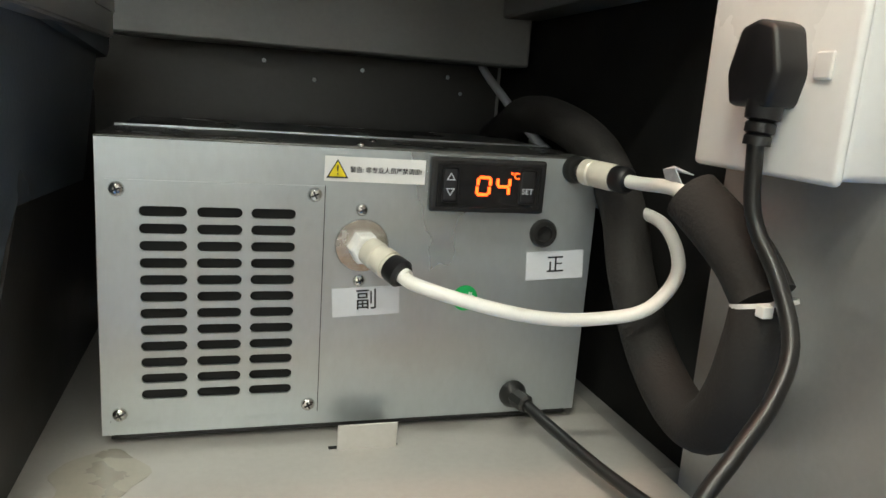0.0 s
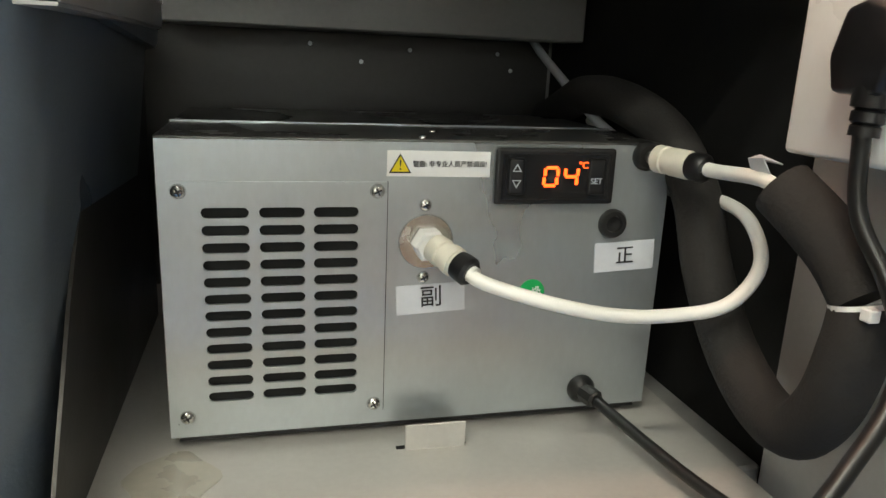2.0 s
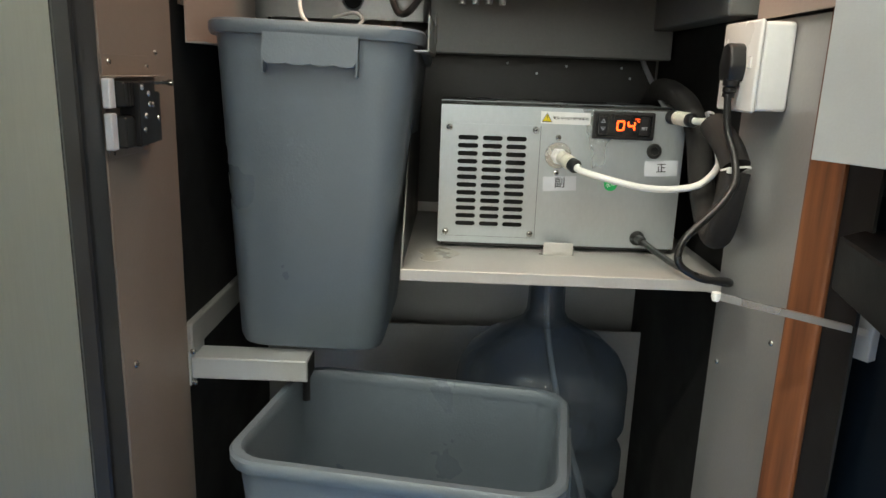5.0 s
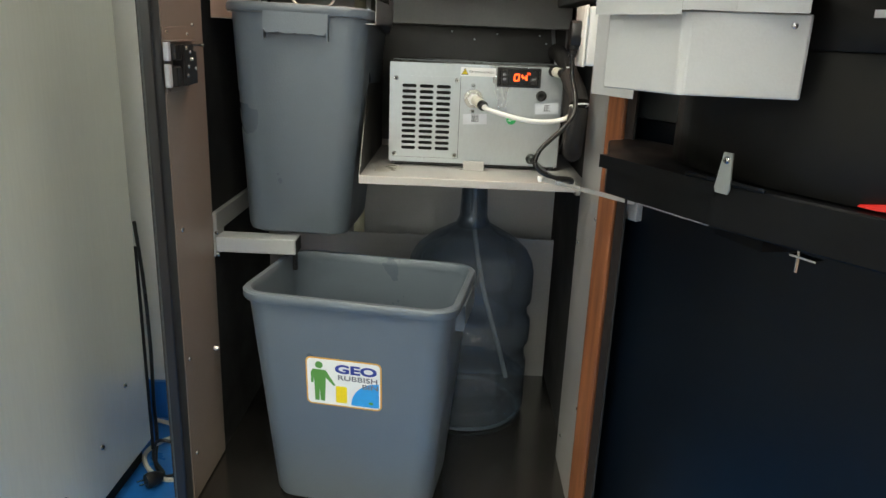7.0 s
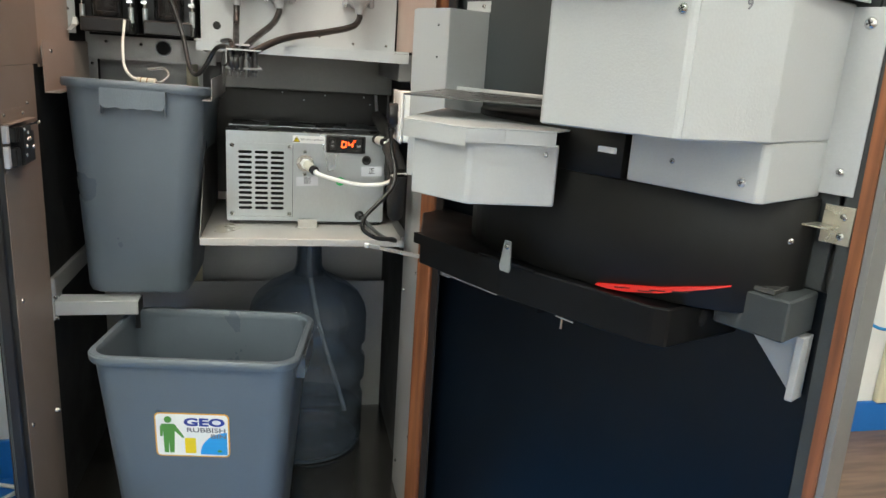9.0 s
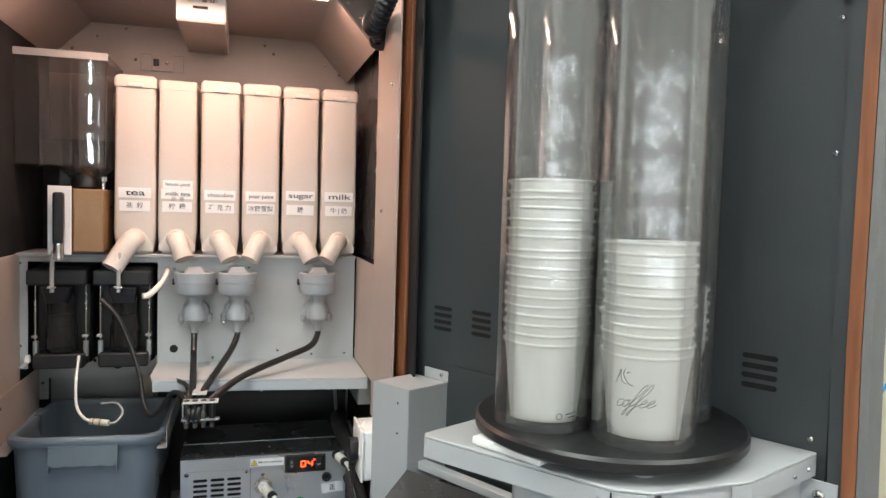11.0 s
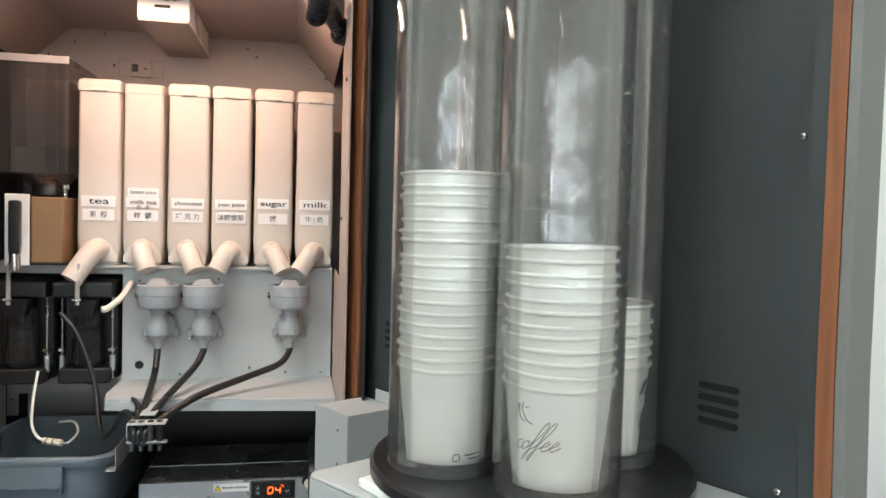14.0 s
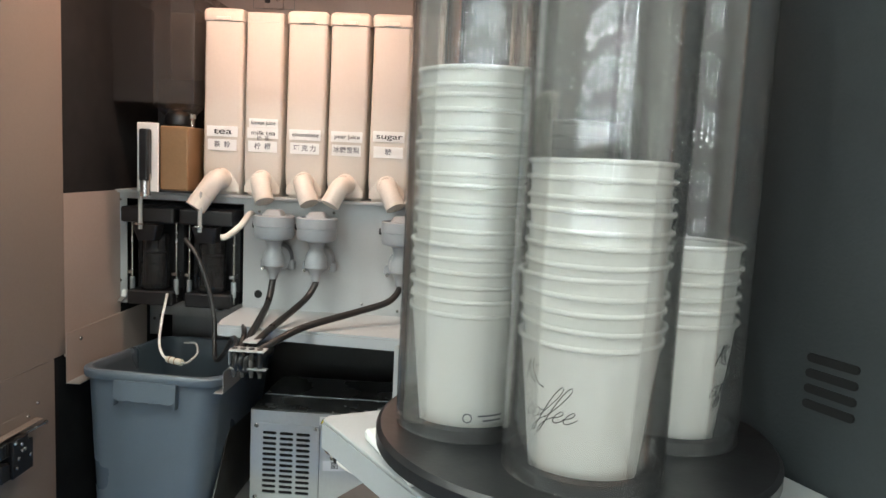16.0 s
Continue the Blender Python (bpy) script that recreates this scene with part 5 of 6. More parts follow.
for (mx, my, mz), mid, end in zip(mix_ends, [[(-0.032, 0.57, 1.075), (-0.026, 0.46, 1.045)], [(0.035, 0.57, 1.085), (0.0, 0.46, 1.05)], [(0.19, 0.575, 1.092), (0.14, 0.54, 1.078), (0.06, 0.47, 1.06), (0.01, 0.42, 1.035)]], [(-0.028, 0.40, 1.002), (-0.020, 0.40, 1.002), (-0.012, 0.40, 1.0)]):
    hb = part("drink_hose", hose([(mx, my + 0.004, mz + 0.012), (mx, my, mz - 0.002), *mid, (end[0], end[1], end[2] + 0.02), end], 0.0062, 12), "rubber", None, "", True)
    tagged(hb, "black silicone drink hose from a mixing bowl", "hose", "drink hoses")
noz = empty("hose_bracket", pose(-0.012, 0.40, 1.012))
tagged(noz, "small steel bracket gathering the drink hoses into nozzles", "bracket")
part("plate", box(-0.026, 0.032, -0.012, 0.014, 0.022, 0.0245, 0.0005), "light_sheet", noz)
part("arm", box(-0.012, 0.012, 0.0142, 0.10, 0.030, 0.033, 0.0005), "light_sheet", noz)
part("back_tab", box(-0.026, -0.0245, -0.012, 0.02, 0.0, 0.0218, 0.0004), "light_sheet", noz)
for k in range(4):
    part("nozzle", rod((-0.02 + k * 0.014, 0.0, -0.014), (-0.02 + k * 0.014, 0.0, 0.026), 0.005), "rubber" if k % 2 else "galv_dark", noz, "", True)
    part("nozzle_tip", rod((-0.02 + k * 0.014, 0.0, -0.022), (-0.02 + k * 0.014, 0.0, -0.013), 0.0035), "galv_dark", noz, "", True)
part("clamp", box(-0.028, 0.034, -0.006, 0.006, -0.010, -0.006, 0.001), "duct", noz)
wl = part("white_hose", hose([(-0.243, 0.62, 1.075), (-0.244, 0.60, 1.03), (-0.238, 0.575, 0.99), (-0.222, 0.555, 0.972), (-0.205, 0.545, 0.967)], 0.0026, 10), "tube_white", None, "", True)
tagged(wl, "white drain hose hanging into the upper bin", "hose")
part("connector", rod((-0.210, 0.547, 0.967), (-0.176, 0.533, 0.966), 0.006, 16, None, 0.001), "cream", wl, "cream inline hose connector", True)
for f in (0.25, 0.6):
    p = Vector((-0.210, 0.547, 0.967)).lerp(Vector((-0.176, 0.533, 0.966)), f)
    part("ring", turned([(0.0058, -0.001), (0.0066, -0.001), (0.0066, 0.001), (0.0058, 0.001)], 16, None, along(p, (-0.176, 0.533, 0.966)), True), "copper", wl)
part("hose_tail", hose([(-0.178, 0.534, 0.966), (-0.164, 0.53, 0.968), (-0.155, 0.55, 0.980), (-0.17, 0.58, 0.990), (-0.20, 0.60, 0.985)], 0.0022, 8), "hose_clear", wl, "", True)
bl = part("black_lead", hose([(-0.20, 0.60, 1.185), (-0.17, 0.585, 1.155), (-0.145, 0.575, 1.10), (-0.128, 0.56, 1.05), (-0.115, 0.53, 1.0), (-0.10, 0.50, 0.985), (-0.083, 0.49, 1.0), (-0.06, 0.47, 1.035), (-0.036, 0.42, 1.036), (-0.035, 0.40, 1.01)], 0.0042, 10), "rubber", None, "", True)
tagged(bl, "black hose looping from the brewer to the nozzles", "hose")
bl2 = part("black_lead", hose([(-0.105, 0.64, 1.04), (-0.09, 0.60, 1.03), (-0.06, 0.52, 1.045), (-0.034, 0.45, 1.048), (-0.030, 0.41, 1.02)], 0.0045, 10), "rubber", None, "", True)
tagged(bl2, "black hose running behind the nozzles", "hose")


def brewer(cx):
    th = empty("brewing_unit", pose(cx, PY + 0.02, 1.05))
    tagged(th, "black plastic brewing unit with steel springs", "brewer", "brewing units")
    part("frame", box(-0.050, 0.050, 0.0, 0.07, 0.0, 0.195, 0.004), "black", th)
    part("head", box(-0.054, 0.050, -0.058, 0.03, 0.160, 0.190, 0.004, 2), "black", th)
    part("chute", loft([[(x, y - 0.055, 0.158) for x, y in rrect(0.05, 0.035, 0.004, 2)], [(x, y - 0.052, 0.128) for x, y in rrect(0.035, 0.03, 0.004, 2)]]), "black", th)
    part("cylinder", turned([(0, 0), (0.026, 0), (0.028, 0.004), (0.028, 0.05), (0.025, 0.053), (0.025, 0.108), (0, 0.108)], 24, None, pose(0.0, -0.024, 0.03)), "glass_dark", th, "dark brewing cylinder", True)
    part("piston", turned([(0, 0), (0.020, 0), (0.020, 0.06), (0, 0.06)], 20, None, pose(0.0, -0.024, 0.04)), "black", th, "", True)
    for s in (-1, 1):
        part("guide_rod", rod((s * 0.044, -0.03, 0.005), (s * 0.044, -0.03, 0.165), 0.0022), "chrome", th, "", True)
        part("spring_end", rod((s * 0.044, -0.03, 0.02), (s * 0.044, -0.03, 0.05), 0.005), "galv", th, "", True)
        part("rod_bolt", box(s * 0.044 - 0.005, s * 0.044 + 0.005, -0.04, -0.02, 0.058, 0.064), "chrome", th)
    part("foot", box(-0.045, 0.045, -0.052, 0.02, 0.0, 0.028, 0.003), "black", th)
    part("water_pipe", hose([(0.0, -0.045, 0.222), (-0.002, -0.07, 0.226), (-0.004, -0.078, 0.212), (-0.005, -0.078, 0.15)], 0.004, 10), "hose_clear", th, "clear bent water pipe", True)
    part("pipe_clip", box(-0.012, 0.003, -0.084, -0.072, 0.158, 0.162), "chrome", th)


brewer(-0.279)
brewer(-0.165)
wp = part("white_pipe", hose([(-0.088, 0.645, 1.236), (-0.086, 0.62, 1.235), (-0.095, 0.60, 1.215), (-0.115, 0.585, 1.196), (-0.125, 0.58, 1.194)], 0.0058, 10), "spout", None, "", True)
tagged(wp, "short white bent pipe beside the brewer", "pipe")
clipw = part("lock_lever", loft([[(-0.352, 0.638, 1.05), (-0.344, 0.638, 1.05), (-0.344, 0.645, 1.05), (-0.352, 0.645, 1.05)], [(-0.340, 0.63, 1.062), (-0.330, 0.63, 1.062), (-0.330, 0.64, 1.062), (-0.340, 0.64, 1.062)], [(-0.338, 0.632, 1.075), (-0.332, 0.632, 1.075), (-0.332, 0.64, 1.075), (-0.338, 0.64, 1.075)]]), "white", None)
tagged(clipw, "small white plastic locking lever", "lever")

# bean hopper, grinder
hp = empty("bean_hopper", pose(-0.277, 0.628, 1.438))
tagged(hp, "smoked transparent coffee bean hopper", "hopper")
part("hopper_body", loft([[(x, y + 0.085, 0.0) for x, y in rrect(0.156, 0.17, 0.003, 2)], [(x, y + 0.085, 0.198) for x, y in rrect(0.162, 0.176, 0.003, 2)]], None, True, False), "smoke", hp)
part("lid", box(-0.083, 0.083, -0.004, 0.176, 0.1985, 0.213, 0.002), "smoke", hp, "smoked lid")
part("lid_edge", box(-0.083, 0.083, -0.0052, -0.0042, 0.2, 0.2135), "hose_clear", hp)
part("hopper_neck", turned([(0.05, 0.0), (0.022, -0.03), (0.018, -0.05)], 24, None, pose(0.037, 0.04, -0.001)), "smoke", hp)
gd = empty("coffee_grinder", pose(-0.240, 0.640, 1.2705))
tagged(gd, "coffee grinder with white front plate and tan motor cover", "grinder")
part("front_plate", box(-0.052, -0.012, -0.042, -0.036, 0.0, 0.128, 0.001), "white", gd)
part("dispensing_arm", box(-0.040, -0.022, -0.062, -0.043, 0.02, 0.116, 0.004, 2), "black", gd, "black dosing arm")
part("dosing_tube", rod((-0.031, -0.052, -0.008), (-0.031, -0.052, 0.034), 0.0095), "chrome", gd, "steel dosing tube", True)
part("motor_cover", box(-0.0115, 0.042, -0.036, 0.07, 0.004, 0.124, 0.003, 2), "copper", gd, "tan motor cover")
part("motor_base", box(-0.05, 0.045, -0.03, 0.10, 0.0, 0.0035), "black", gd)
part("collar", turned([(0.02, 0), (0.026, 0.004), (0.026, 0.02), (0.018, 0.03)], 24, None, pose(0.0, 0.02, 0.124)), "black", gd, "", True)
part("adjuster", turned([(0.004, 0), (0.004, 0.014), (0.007, 0.016), (0.007, 0.024), (0, 0.025)], 14, None, pose(0.035, 0.0, 0.124)), "chrome", gd, "", True)
part("wire", hose([(0.045, 0.03, 0.09), (0.058, 0.02, 0.085), (0.062, 0.02, 0.06), (0.05, 0.03, 0.05)], 0.002, 6), "rubber", gd)
part("mount", box(-0.05, 0.0, 0.04, 0.10, 0.125, 0.16), "black", gd)

# corrugated hose from the cabinet top to the door
ch2 = part("corrugated_hose", hose([(0.285, 0.395, 1.675), (0.262, 0.33, 1.69), (0.245, 0.25, 1.66), (0.243, 0.19, 1.645), (0.252, 0.145, 1.675), (0.275, 0.135, 1.715), (0.305, 0.155, 1.725), (0.335, 0.18, 1.722)], 0.0145, 18, 14, None, 0, 0.0022), "black", None, "", True, )
tagged(ch2, "black corrugated cable hose between cabinet and door", "hose")
part("grommet", turned([(0.014, 0), (0.022, 0.0), (0.022, 0.01), (0.016, 0.014)], 20, None, along((0.2905, 0.40, 1.675), (0.25, 0.36, 1.68))), "black", ch2, "", True)

# ---------------------------------------------------------------- the open door; x runs along it, -y towards its inner side
DOOR = pose(0.3183, 0.2390, 0, 0, 0, -61)


def door_thing(name, label, category, group=""):
    ob = empty(name, DOOR)
    return tagged(ob, label, category, group)


dr = door_thing("vending_machine_door", "open vending machine door, charcoal inner panel with brown wood-grain edge", "door")
DZ0, DZ1 = 0.02, 1.762
part("shell", box(-0.045, 0.647, 0.0165, 0.044, DZ0, DZ1, 0.003), "coat_frame", dr)
part("inner_panel", box(-0.010, 0.620, 0.004, 0.0118, 0.83, DZ1 - 0.016, 0.001), "coat_dark", dr, "charcoal powder-coated inner panel")


def leaning(u0, u1, n0, n1, z1):
    """An upright strip on the door's free edge, which runs a little outwards below the middle."""
    return loft([[(u0 + d, n0, z), (u1 + d, n0, z), (u1 + d, n1, z), (u0 + d, n1, z)] for z, d in ((DZ0, 0.020), (0.6, 0.013), (1.25, 0.0), (z1, 0.0))])


part("edge_fold", leaning(0.6205, 0.634, -0.002, 0.0118, DZ1 - 0.014), "coat_dark", dr)
part("lower_panel", box(-0.010, 0.630, 0.008, 0.0118, DZ0, 0.829, 0.001), "navy", dr, "dark glossy lower panel")
part("wood_edge", box(-0.048, -0.011, -0.002, 0.016, DZ0, DZ1, 0.003, 2), "trim", dr, "brown wood-grain edging")
part("wood_edge", leaning(0.6345, 0.647, -0.006, 0.016, DZ1 - 0.003), "trim", dr, "brown wood-grain edging")
part("wood_edge", box(-0.0105, 0.634, 0.002, 0.0118, DZ1 - 0.0135, DZ1, 0.002), "trim", dr, "brown wood-grain edging")
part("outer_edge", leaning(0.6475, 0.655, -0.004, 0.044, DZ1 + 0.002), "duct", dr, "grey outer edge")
for x0, z0 in ((0.146, 1.687), (0.052, 1.188), (0.132, 1.190), (0.532, 1.194)):
    for k in range(4):
        z = z0 + 0.005 + k * 0.0105
        part("vent_slot", prism([(x0 + 0.018 + x, y) for x, y in rrect(0.037, 0.0058, 0.0026, 3)], 0, 0.0012), "black_matt", dr).matrix_basis = pose(0, 0.004, z, 90)
for x, z in ((-0.003, 1.208), (0.0, 1.735), (0.078, 1.738), (-0.003, 1.63), (-0.003, 1.42), (0.612, 1.444), (0.615, 1.69), (0.61, 1.575), (0.20, 1.738), (0.604, 1.155), (0.30, 1.738), (0.50, 1.738)):
    screw(dr, (x, 0.0038, z), (0, -1, 0), 0.0036)
lt = part("latch", box(0.610, 0.632, -0.004, 0.0025, 1.592, 1.638, 0.001), "black", dr, "black and white magnetic latch")
part("latch_block", box(0.618, 0.631, -0.016, -0.0042, 1.600, 1.634, 0.002), "white", lt)
for z in (1.608, 1.626):
    screw(lt, (0.613, -0.004, z), (0, -1, 0), 0.003)
hb = part("hinge_bracket", box(0.610, 0.640, -0.005, -0.003, 0.885, 0.925, 0.0006), "zinc", dr, "zinc hinge bracket")
part("bracket_tongue", box(0.600, 0.628, -0.030, -0.005, 0.9025, 0.9045, 0.0005), "zinc", hb)
for z in (0.914, 0.894):
    screw(hb, (0.630, -0.005, z), (0, -1, 0), 0.004)
gs = part("gusset", loft([[(0.548, -0.003, 0.778), (0.622, -0.003, 0.782), (0.622, -0.003, 0.708), (0.614, -0.003, 0.708)], [(0.548, 0.004, 0.778), (0.622, 0.004, 0.782), (0.622, 0.004, 0.708), (0.614, 0.004, 0.708)]]), "light_sheet", dr, "light grey triangular gusset")
part("gusset_flange", box(0.614, 0.622, -0.02, -0.003, 0.708, 0.782, 0.0006), "light_sheet", gs)
gs2 = part("gusset", loft([[(0.0, -0.003, 0.115), (0.006, -0.003, 0.115), (0.05, -0.003, 0.02), (0.0, -0.003, 0.02)], [(0.0, 0.004, 0.115), (0.006, 0.004, 0.115), (0.05, 0.004, 0.02), (0.0, 0.004, 0.02)]]), "light_sheet", dr, "light grey triangular gusset")
part("gusset_flange", box(-0.002, 0.022, -0.018, -0.003, 0.085, 0.115, 0.0006), "light_sheet", gs2)
screw(gs2, (0.006, -0.003, 0.10), (0, -1, 0), 0.004)
screw(dr, (0.03, 0.007, 0.735), (0, -1, 0), 0.006)
part("stay_bracket", box(0.006, 0.040, -0.004, 0.0075, 0.685, 0.752, 0.001), "light_sheet", dr, "zinc stay bracket")

stay = empty("door_stay", pose(0, 0, 0))
tagged(stay, "thin aluminium door stay rod with a white tip", "rod")
sa, sb = Vector((0.194, 0.201, 0.742)), DOOR @ Vector((0.035, -0.006, 0.712))
part("rod", loft([[tuple(sa + Vector(o)) for o in ((0, -0.0025, -0.003), (0, 0.0025, -0.003), (0, 0.0025, 0.003), (0, -0.0025, 0.003))], [tuple(sb + Vector(o)) for o in ((0, -0.0025, -0.003), (0, 0.0025, -0.003), (0, 0.0025, 0.003), (0, -0.0025, 0.003))]]), "galv", stay)
part("tip", turned([(0, -0.005), (0.003, -0.0045), (0.004, -0.001), (0.004, 0.003), (0, 0.004)], 14, None, Matrix.Translation(sa)), "white", stay, "white plastic tip", True)

# dispensing housing, light grey sheet
hs = door_thing("cup_drop_housing", "light grey folded sheet housing of the cup dropper", "housing")


def dpts(pts):
    return [(u, -n) for u, n in pts]


part("upper_box", prism(dpts([(0.410, 0.0), (0.410, 0.232), (0.415, 0.236), (0.553, 0.217), (0.558, 0.213), (0.5965, 0.126), (0.600, 0.0)]), 0.988, 1.121, 0.0015), "light_sheet", hs)
part("lower_box", prism(dpts([(0.449, 0.0), (0.449, 0.127), (0.590, 0.123), (0.596, 0.117), (0.600, 0.0)]), 0.930, 0.9875, 0.0012), "light_sheet", hs)
fl = part("side_flange", box(0.596, 0.634, -0.004, -0.0022, 0.935, 1.118, 0.0006), "light_sheet", hs, "flat fixing flange")
for x, z, r in ((0.617, 1.103, 0.006), (0.617, 0.958, 0.0045)):
    screw(fl, (x, -0.004, z), (0, -1, 0), r)
screw(hs, (0.545, -0.2185, 1.098), (0.1, -1, 0), 0.0045)
screw(hs, (0.575, -0.1236, 0.948), (0.03, -1, 0), 0.0045)
screw(hs, (0.50, -0.1257, 0.958), (0.03, -1, 0), 0.003)
tp = part("top_plate", prism(dpts([(0.316, 0.0), (0.316, 0.262), (0.322, 0.268), (0.526, 0.241), (0.557, 0.222), (0.600, 0.128), (0.612, 0.0)]), 1.1415, 1.1445, 0.0008), "light_sheet", hs, "top plate with folded lip")
edge = dpts([(0.316, 0.2625), (0.322, 0.2685), (0.526, 0.2415), (0.5575, 0.2225), (0.5915, 0.1480), (0.6005, 0.1285), (0.6125, 0.002)])
for run in (edge[:4], edge[4:]):
    bm = bmesh.new()
    for (ax, ay), (bx_, by_) in zip(run, run[1:]):
        nx, ny = (by_ - ay), -(bx_ - ax)
        L = math.hypot(nx, ny)
        nx, ny = nx / L * 0.0016, ny / L * 0.0016
        prism([(ax, ay), (bx_, by_), (bx_ - nx, by_ - ny), (ax - nx, ay - ny)], 1.1215, 1.1412, 0, bm)
    part("plate_lip", bm, "light_sheet", hs, "folded lip of the top plate")
part("right_face", prism([(0.5583, -0.2135), (0.5910, -0.1405), (0.5896, -0.1398), (0.5569, -0.2128)], 0.990, 1.1412), "light_sheet", hs, "tall folded right face")
part("corner_slit", box(0.5255, 0.5268, -0.2422, -0.2405, 1.1225, 1.1405), "black_matt", hs)
part("corner_slit", box(0.5562, 0.5574, -0.2232, -0.2215, 1.1225, 1.1405), "black_matt", hs)
for x, y in ((0.515, -0.2435), (0.558, -0.2225), (0.609, -0.05), (0.611, -0.02)):
    part("rivet", turned([(0, 0.001), (0.0018, 0.0006), (0.0024, 0)], 8, None, along((x, y, 1.131), (x + 0.3, y - 1, 1.131))), "chrome", hs)
text("stamp", "9", 0.013, pose(0.5785, -0.170, 1.105, 90, 0, 66), "grey_ink", hs)
part("back_web", box(0.09, 0.4095, -0.003, -0.001, 0.99, 1.14), "coat_dark", hs, "dark back web")

# tower beside it
tw = door_thing("side_tower", "light grey folded sheet post on the door", "post")
part("front_face", box(0.009, 0.090, -0.0815, -0.080, 0.862, 1.112, 0.0004), "light_sheet", tw)
part("side_face", loft([[(0.0888, -0.08, 0.965), (0.0902, -0.08, 0.965), (0.0902, -0.003, 0.965), (0.0888, -0.003, 0.965)], [(0.0888, -0.08, 1.112), (0.0902, -0.08, 1.112), (0.0902, -0.003, 1.112), (0.0888, -0.003, 1.112)]]), "light_sheet", tw)
part("top_face", box(0.015, 0.0902, -0.0815, -0.003, 1.1122, 1.1136), "light_sheet", tw)
part("fixing_tab", box(0.04, 0.092, -0.0035, -0.002, 1.114, 1.130, 0.0004), "light_sheet", tw)
screw(tw, (0.078, -0.0035, 1.1225), (0, -1, 0), 0.0036)
for z in (1.09, 1.045):
    part("pin_hole", turned([(0, 0.0003), (0.0018, 0.0003), (0.0018, 0)], 10, None, along((0.067, -0.0815, z), (0.067, -1, z))), "black_matt", tw)
part("cross_rail", box(0.0905, 0.4095, -0.06, -0.045, 0.993, 1.005, 0.001), "light_sheet", tw, "narrow cross rail")

# lower hopper with lid
hop = door_thing("waste_hopper", "light grey sheet metal hopper box with a folded lid", "hopper")
part("hopper_box", prism(dpts([(0.10, 0.09), (0.237, 0.254), (0.318, 0.243), (0.324, 0.239), (0.376, 0.158), (0.374, 0.153), (0.30, 0.12)]), 0.888, 0.9575, 0.0012), "light_sheet", hop)
part("lid", prism(dpts([(0.10, 0.09), (0.226, 0.262), (0.325, 0.253), (0.345, 0.212), (0.382, 0.170), (0.36, 0.10)]), 0.9725, 0.9745, 0.0006), "light_sheet", hop, "folded lid")
bm = bmesh.new()
edge = dpts([(0.226, 0.262), (0.325, 0.253), (0.345, 0.212), (0.382, 0.170)])
for k, ((ax, ay), (bx_, by_)) in enumerate(zip(edge, edge[1:])):
    prism([(ax, ay), (bx_, by_), (bx_ - 0.001, by_ + 0.0014), (ax - 0.001, ay + 0.0014)], 0.9535 if k == 0 else 0.9575, 0.9723, 0, bm)
part("lid_skirt", bm, "light_sheet", hop)
dp = part("dark_flap", loft([[(0.10, -0.09, 1.0), (0.19, -0.235, 0.998), (0.385, -0.12, 0.9965), (0.385, -0.06, 1.0)], [(0.10, -0.09, 1.002), (0.19, -0.235, 1.0), (0.385, -0.12, 0.9985), (0.385, -0.06, 1.002)]]), "galv_dark", hop, "dark brown sloping flap")
part("flap_hole", prism(dpts([(0.32 + 0.03 * math.cos(a), 0.11 + 0.013 * math.sin(a)) for a in np.linspace(0, 2 * math.pi, 17)[:-1]]), 1.0022, 1.0028), "black_matt", dp)
screw(hop, (0.374, -0.175, 0.948), (0.9, -0.4, 0), 0.0028)

# dark curved cover and black tray with red light
cv = door_thing("curved_cover", "dark charcoal curved plastic cover below the housing", "cover")
arc = [(0.13, 0.0), (0.145, 0.055), (0.20, 0.105), (0.28, 0.128), (0.36, 0.133), (0.44, 0.125), (0.52, 0.10), (0.575, 0.065), (0.60, 0.03), (0.605, 0.0)]
arc = [(p.x, p.y) for p in smooth_path([(u, n, 0) for u, n in arc], 4)]
part("shell", prism(dpts(arc), 0.803, 0.9288, 0.002), "cover", cv, "", True, 60)
low = [(u, n) for u, n in arc if u <= 0.447]
part("upper_shell", prism(dpts(low + [(low[-1][0], 0.0)]), 0.929, 0.982, 0.001), "cover", cv, "", True, 60)
for x, y, z in ((0.596, -0.038, 0.885), ):
    screw(cv, (x, y, z), (0.6, -0.8, 0), 0.0035)
part("data_tag", box(0.412, 0.434, -0.1335, -0.1295, 0.956, 0.962), "label", cv, "small white data tag")
tr = door_thing("drip_tray_housing", "black plastic drip tray housing with a glowing red strip", "tray")
part("tray_body", prism(dpts([(0.02, 0.0), (0.03, 0.06), (0.135, 0.150), (0.30, 0.155), (0.505, 0.130), (0.521, 0.121), (0.54, 0.0)]), 0.757, 0.802, 0.002), "tray_black", tr)
part("tray_lip", prism(dpts([(0.135, 0.150), (0.30, 0.155), (0.305, 0.160), (0.13, 0.158)]), 0.788, 0.803), "tray_black", tr)
# emissive strip along the cover stands in for red light on the tray
bm = bmesh.new()
red = [(0.43, 0.1295, 0.8065, 0.3), (0.445, 0.1265, 0.8075, 1.4), (0.465, 0.121, 0.810, 2.1), (0.50, 0.1095, 0.816, 1.9), (0.525, 0.099, 0.823, 1.3), (0.545, 0.088, 0.828, 0.8), (0.562, 0.076, 0.833, 0.3)]
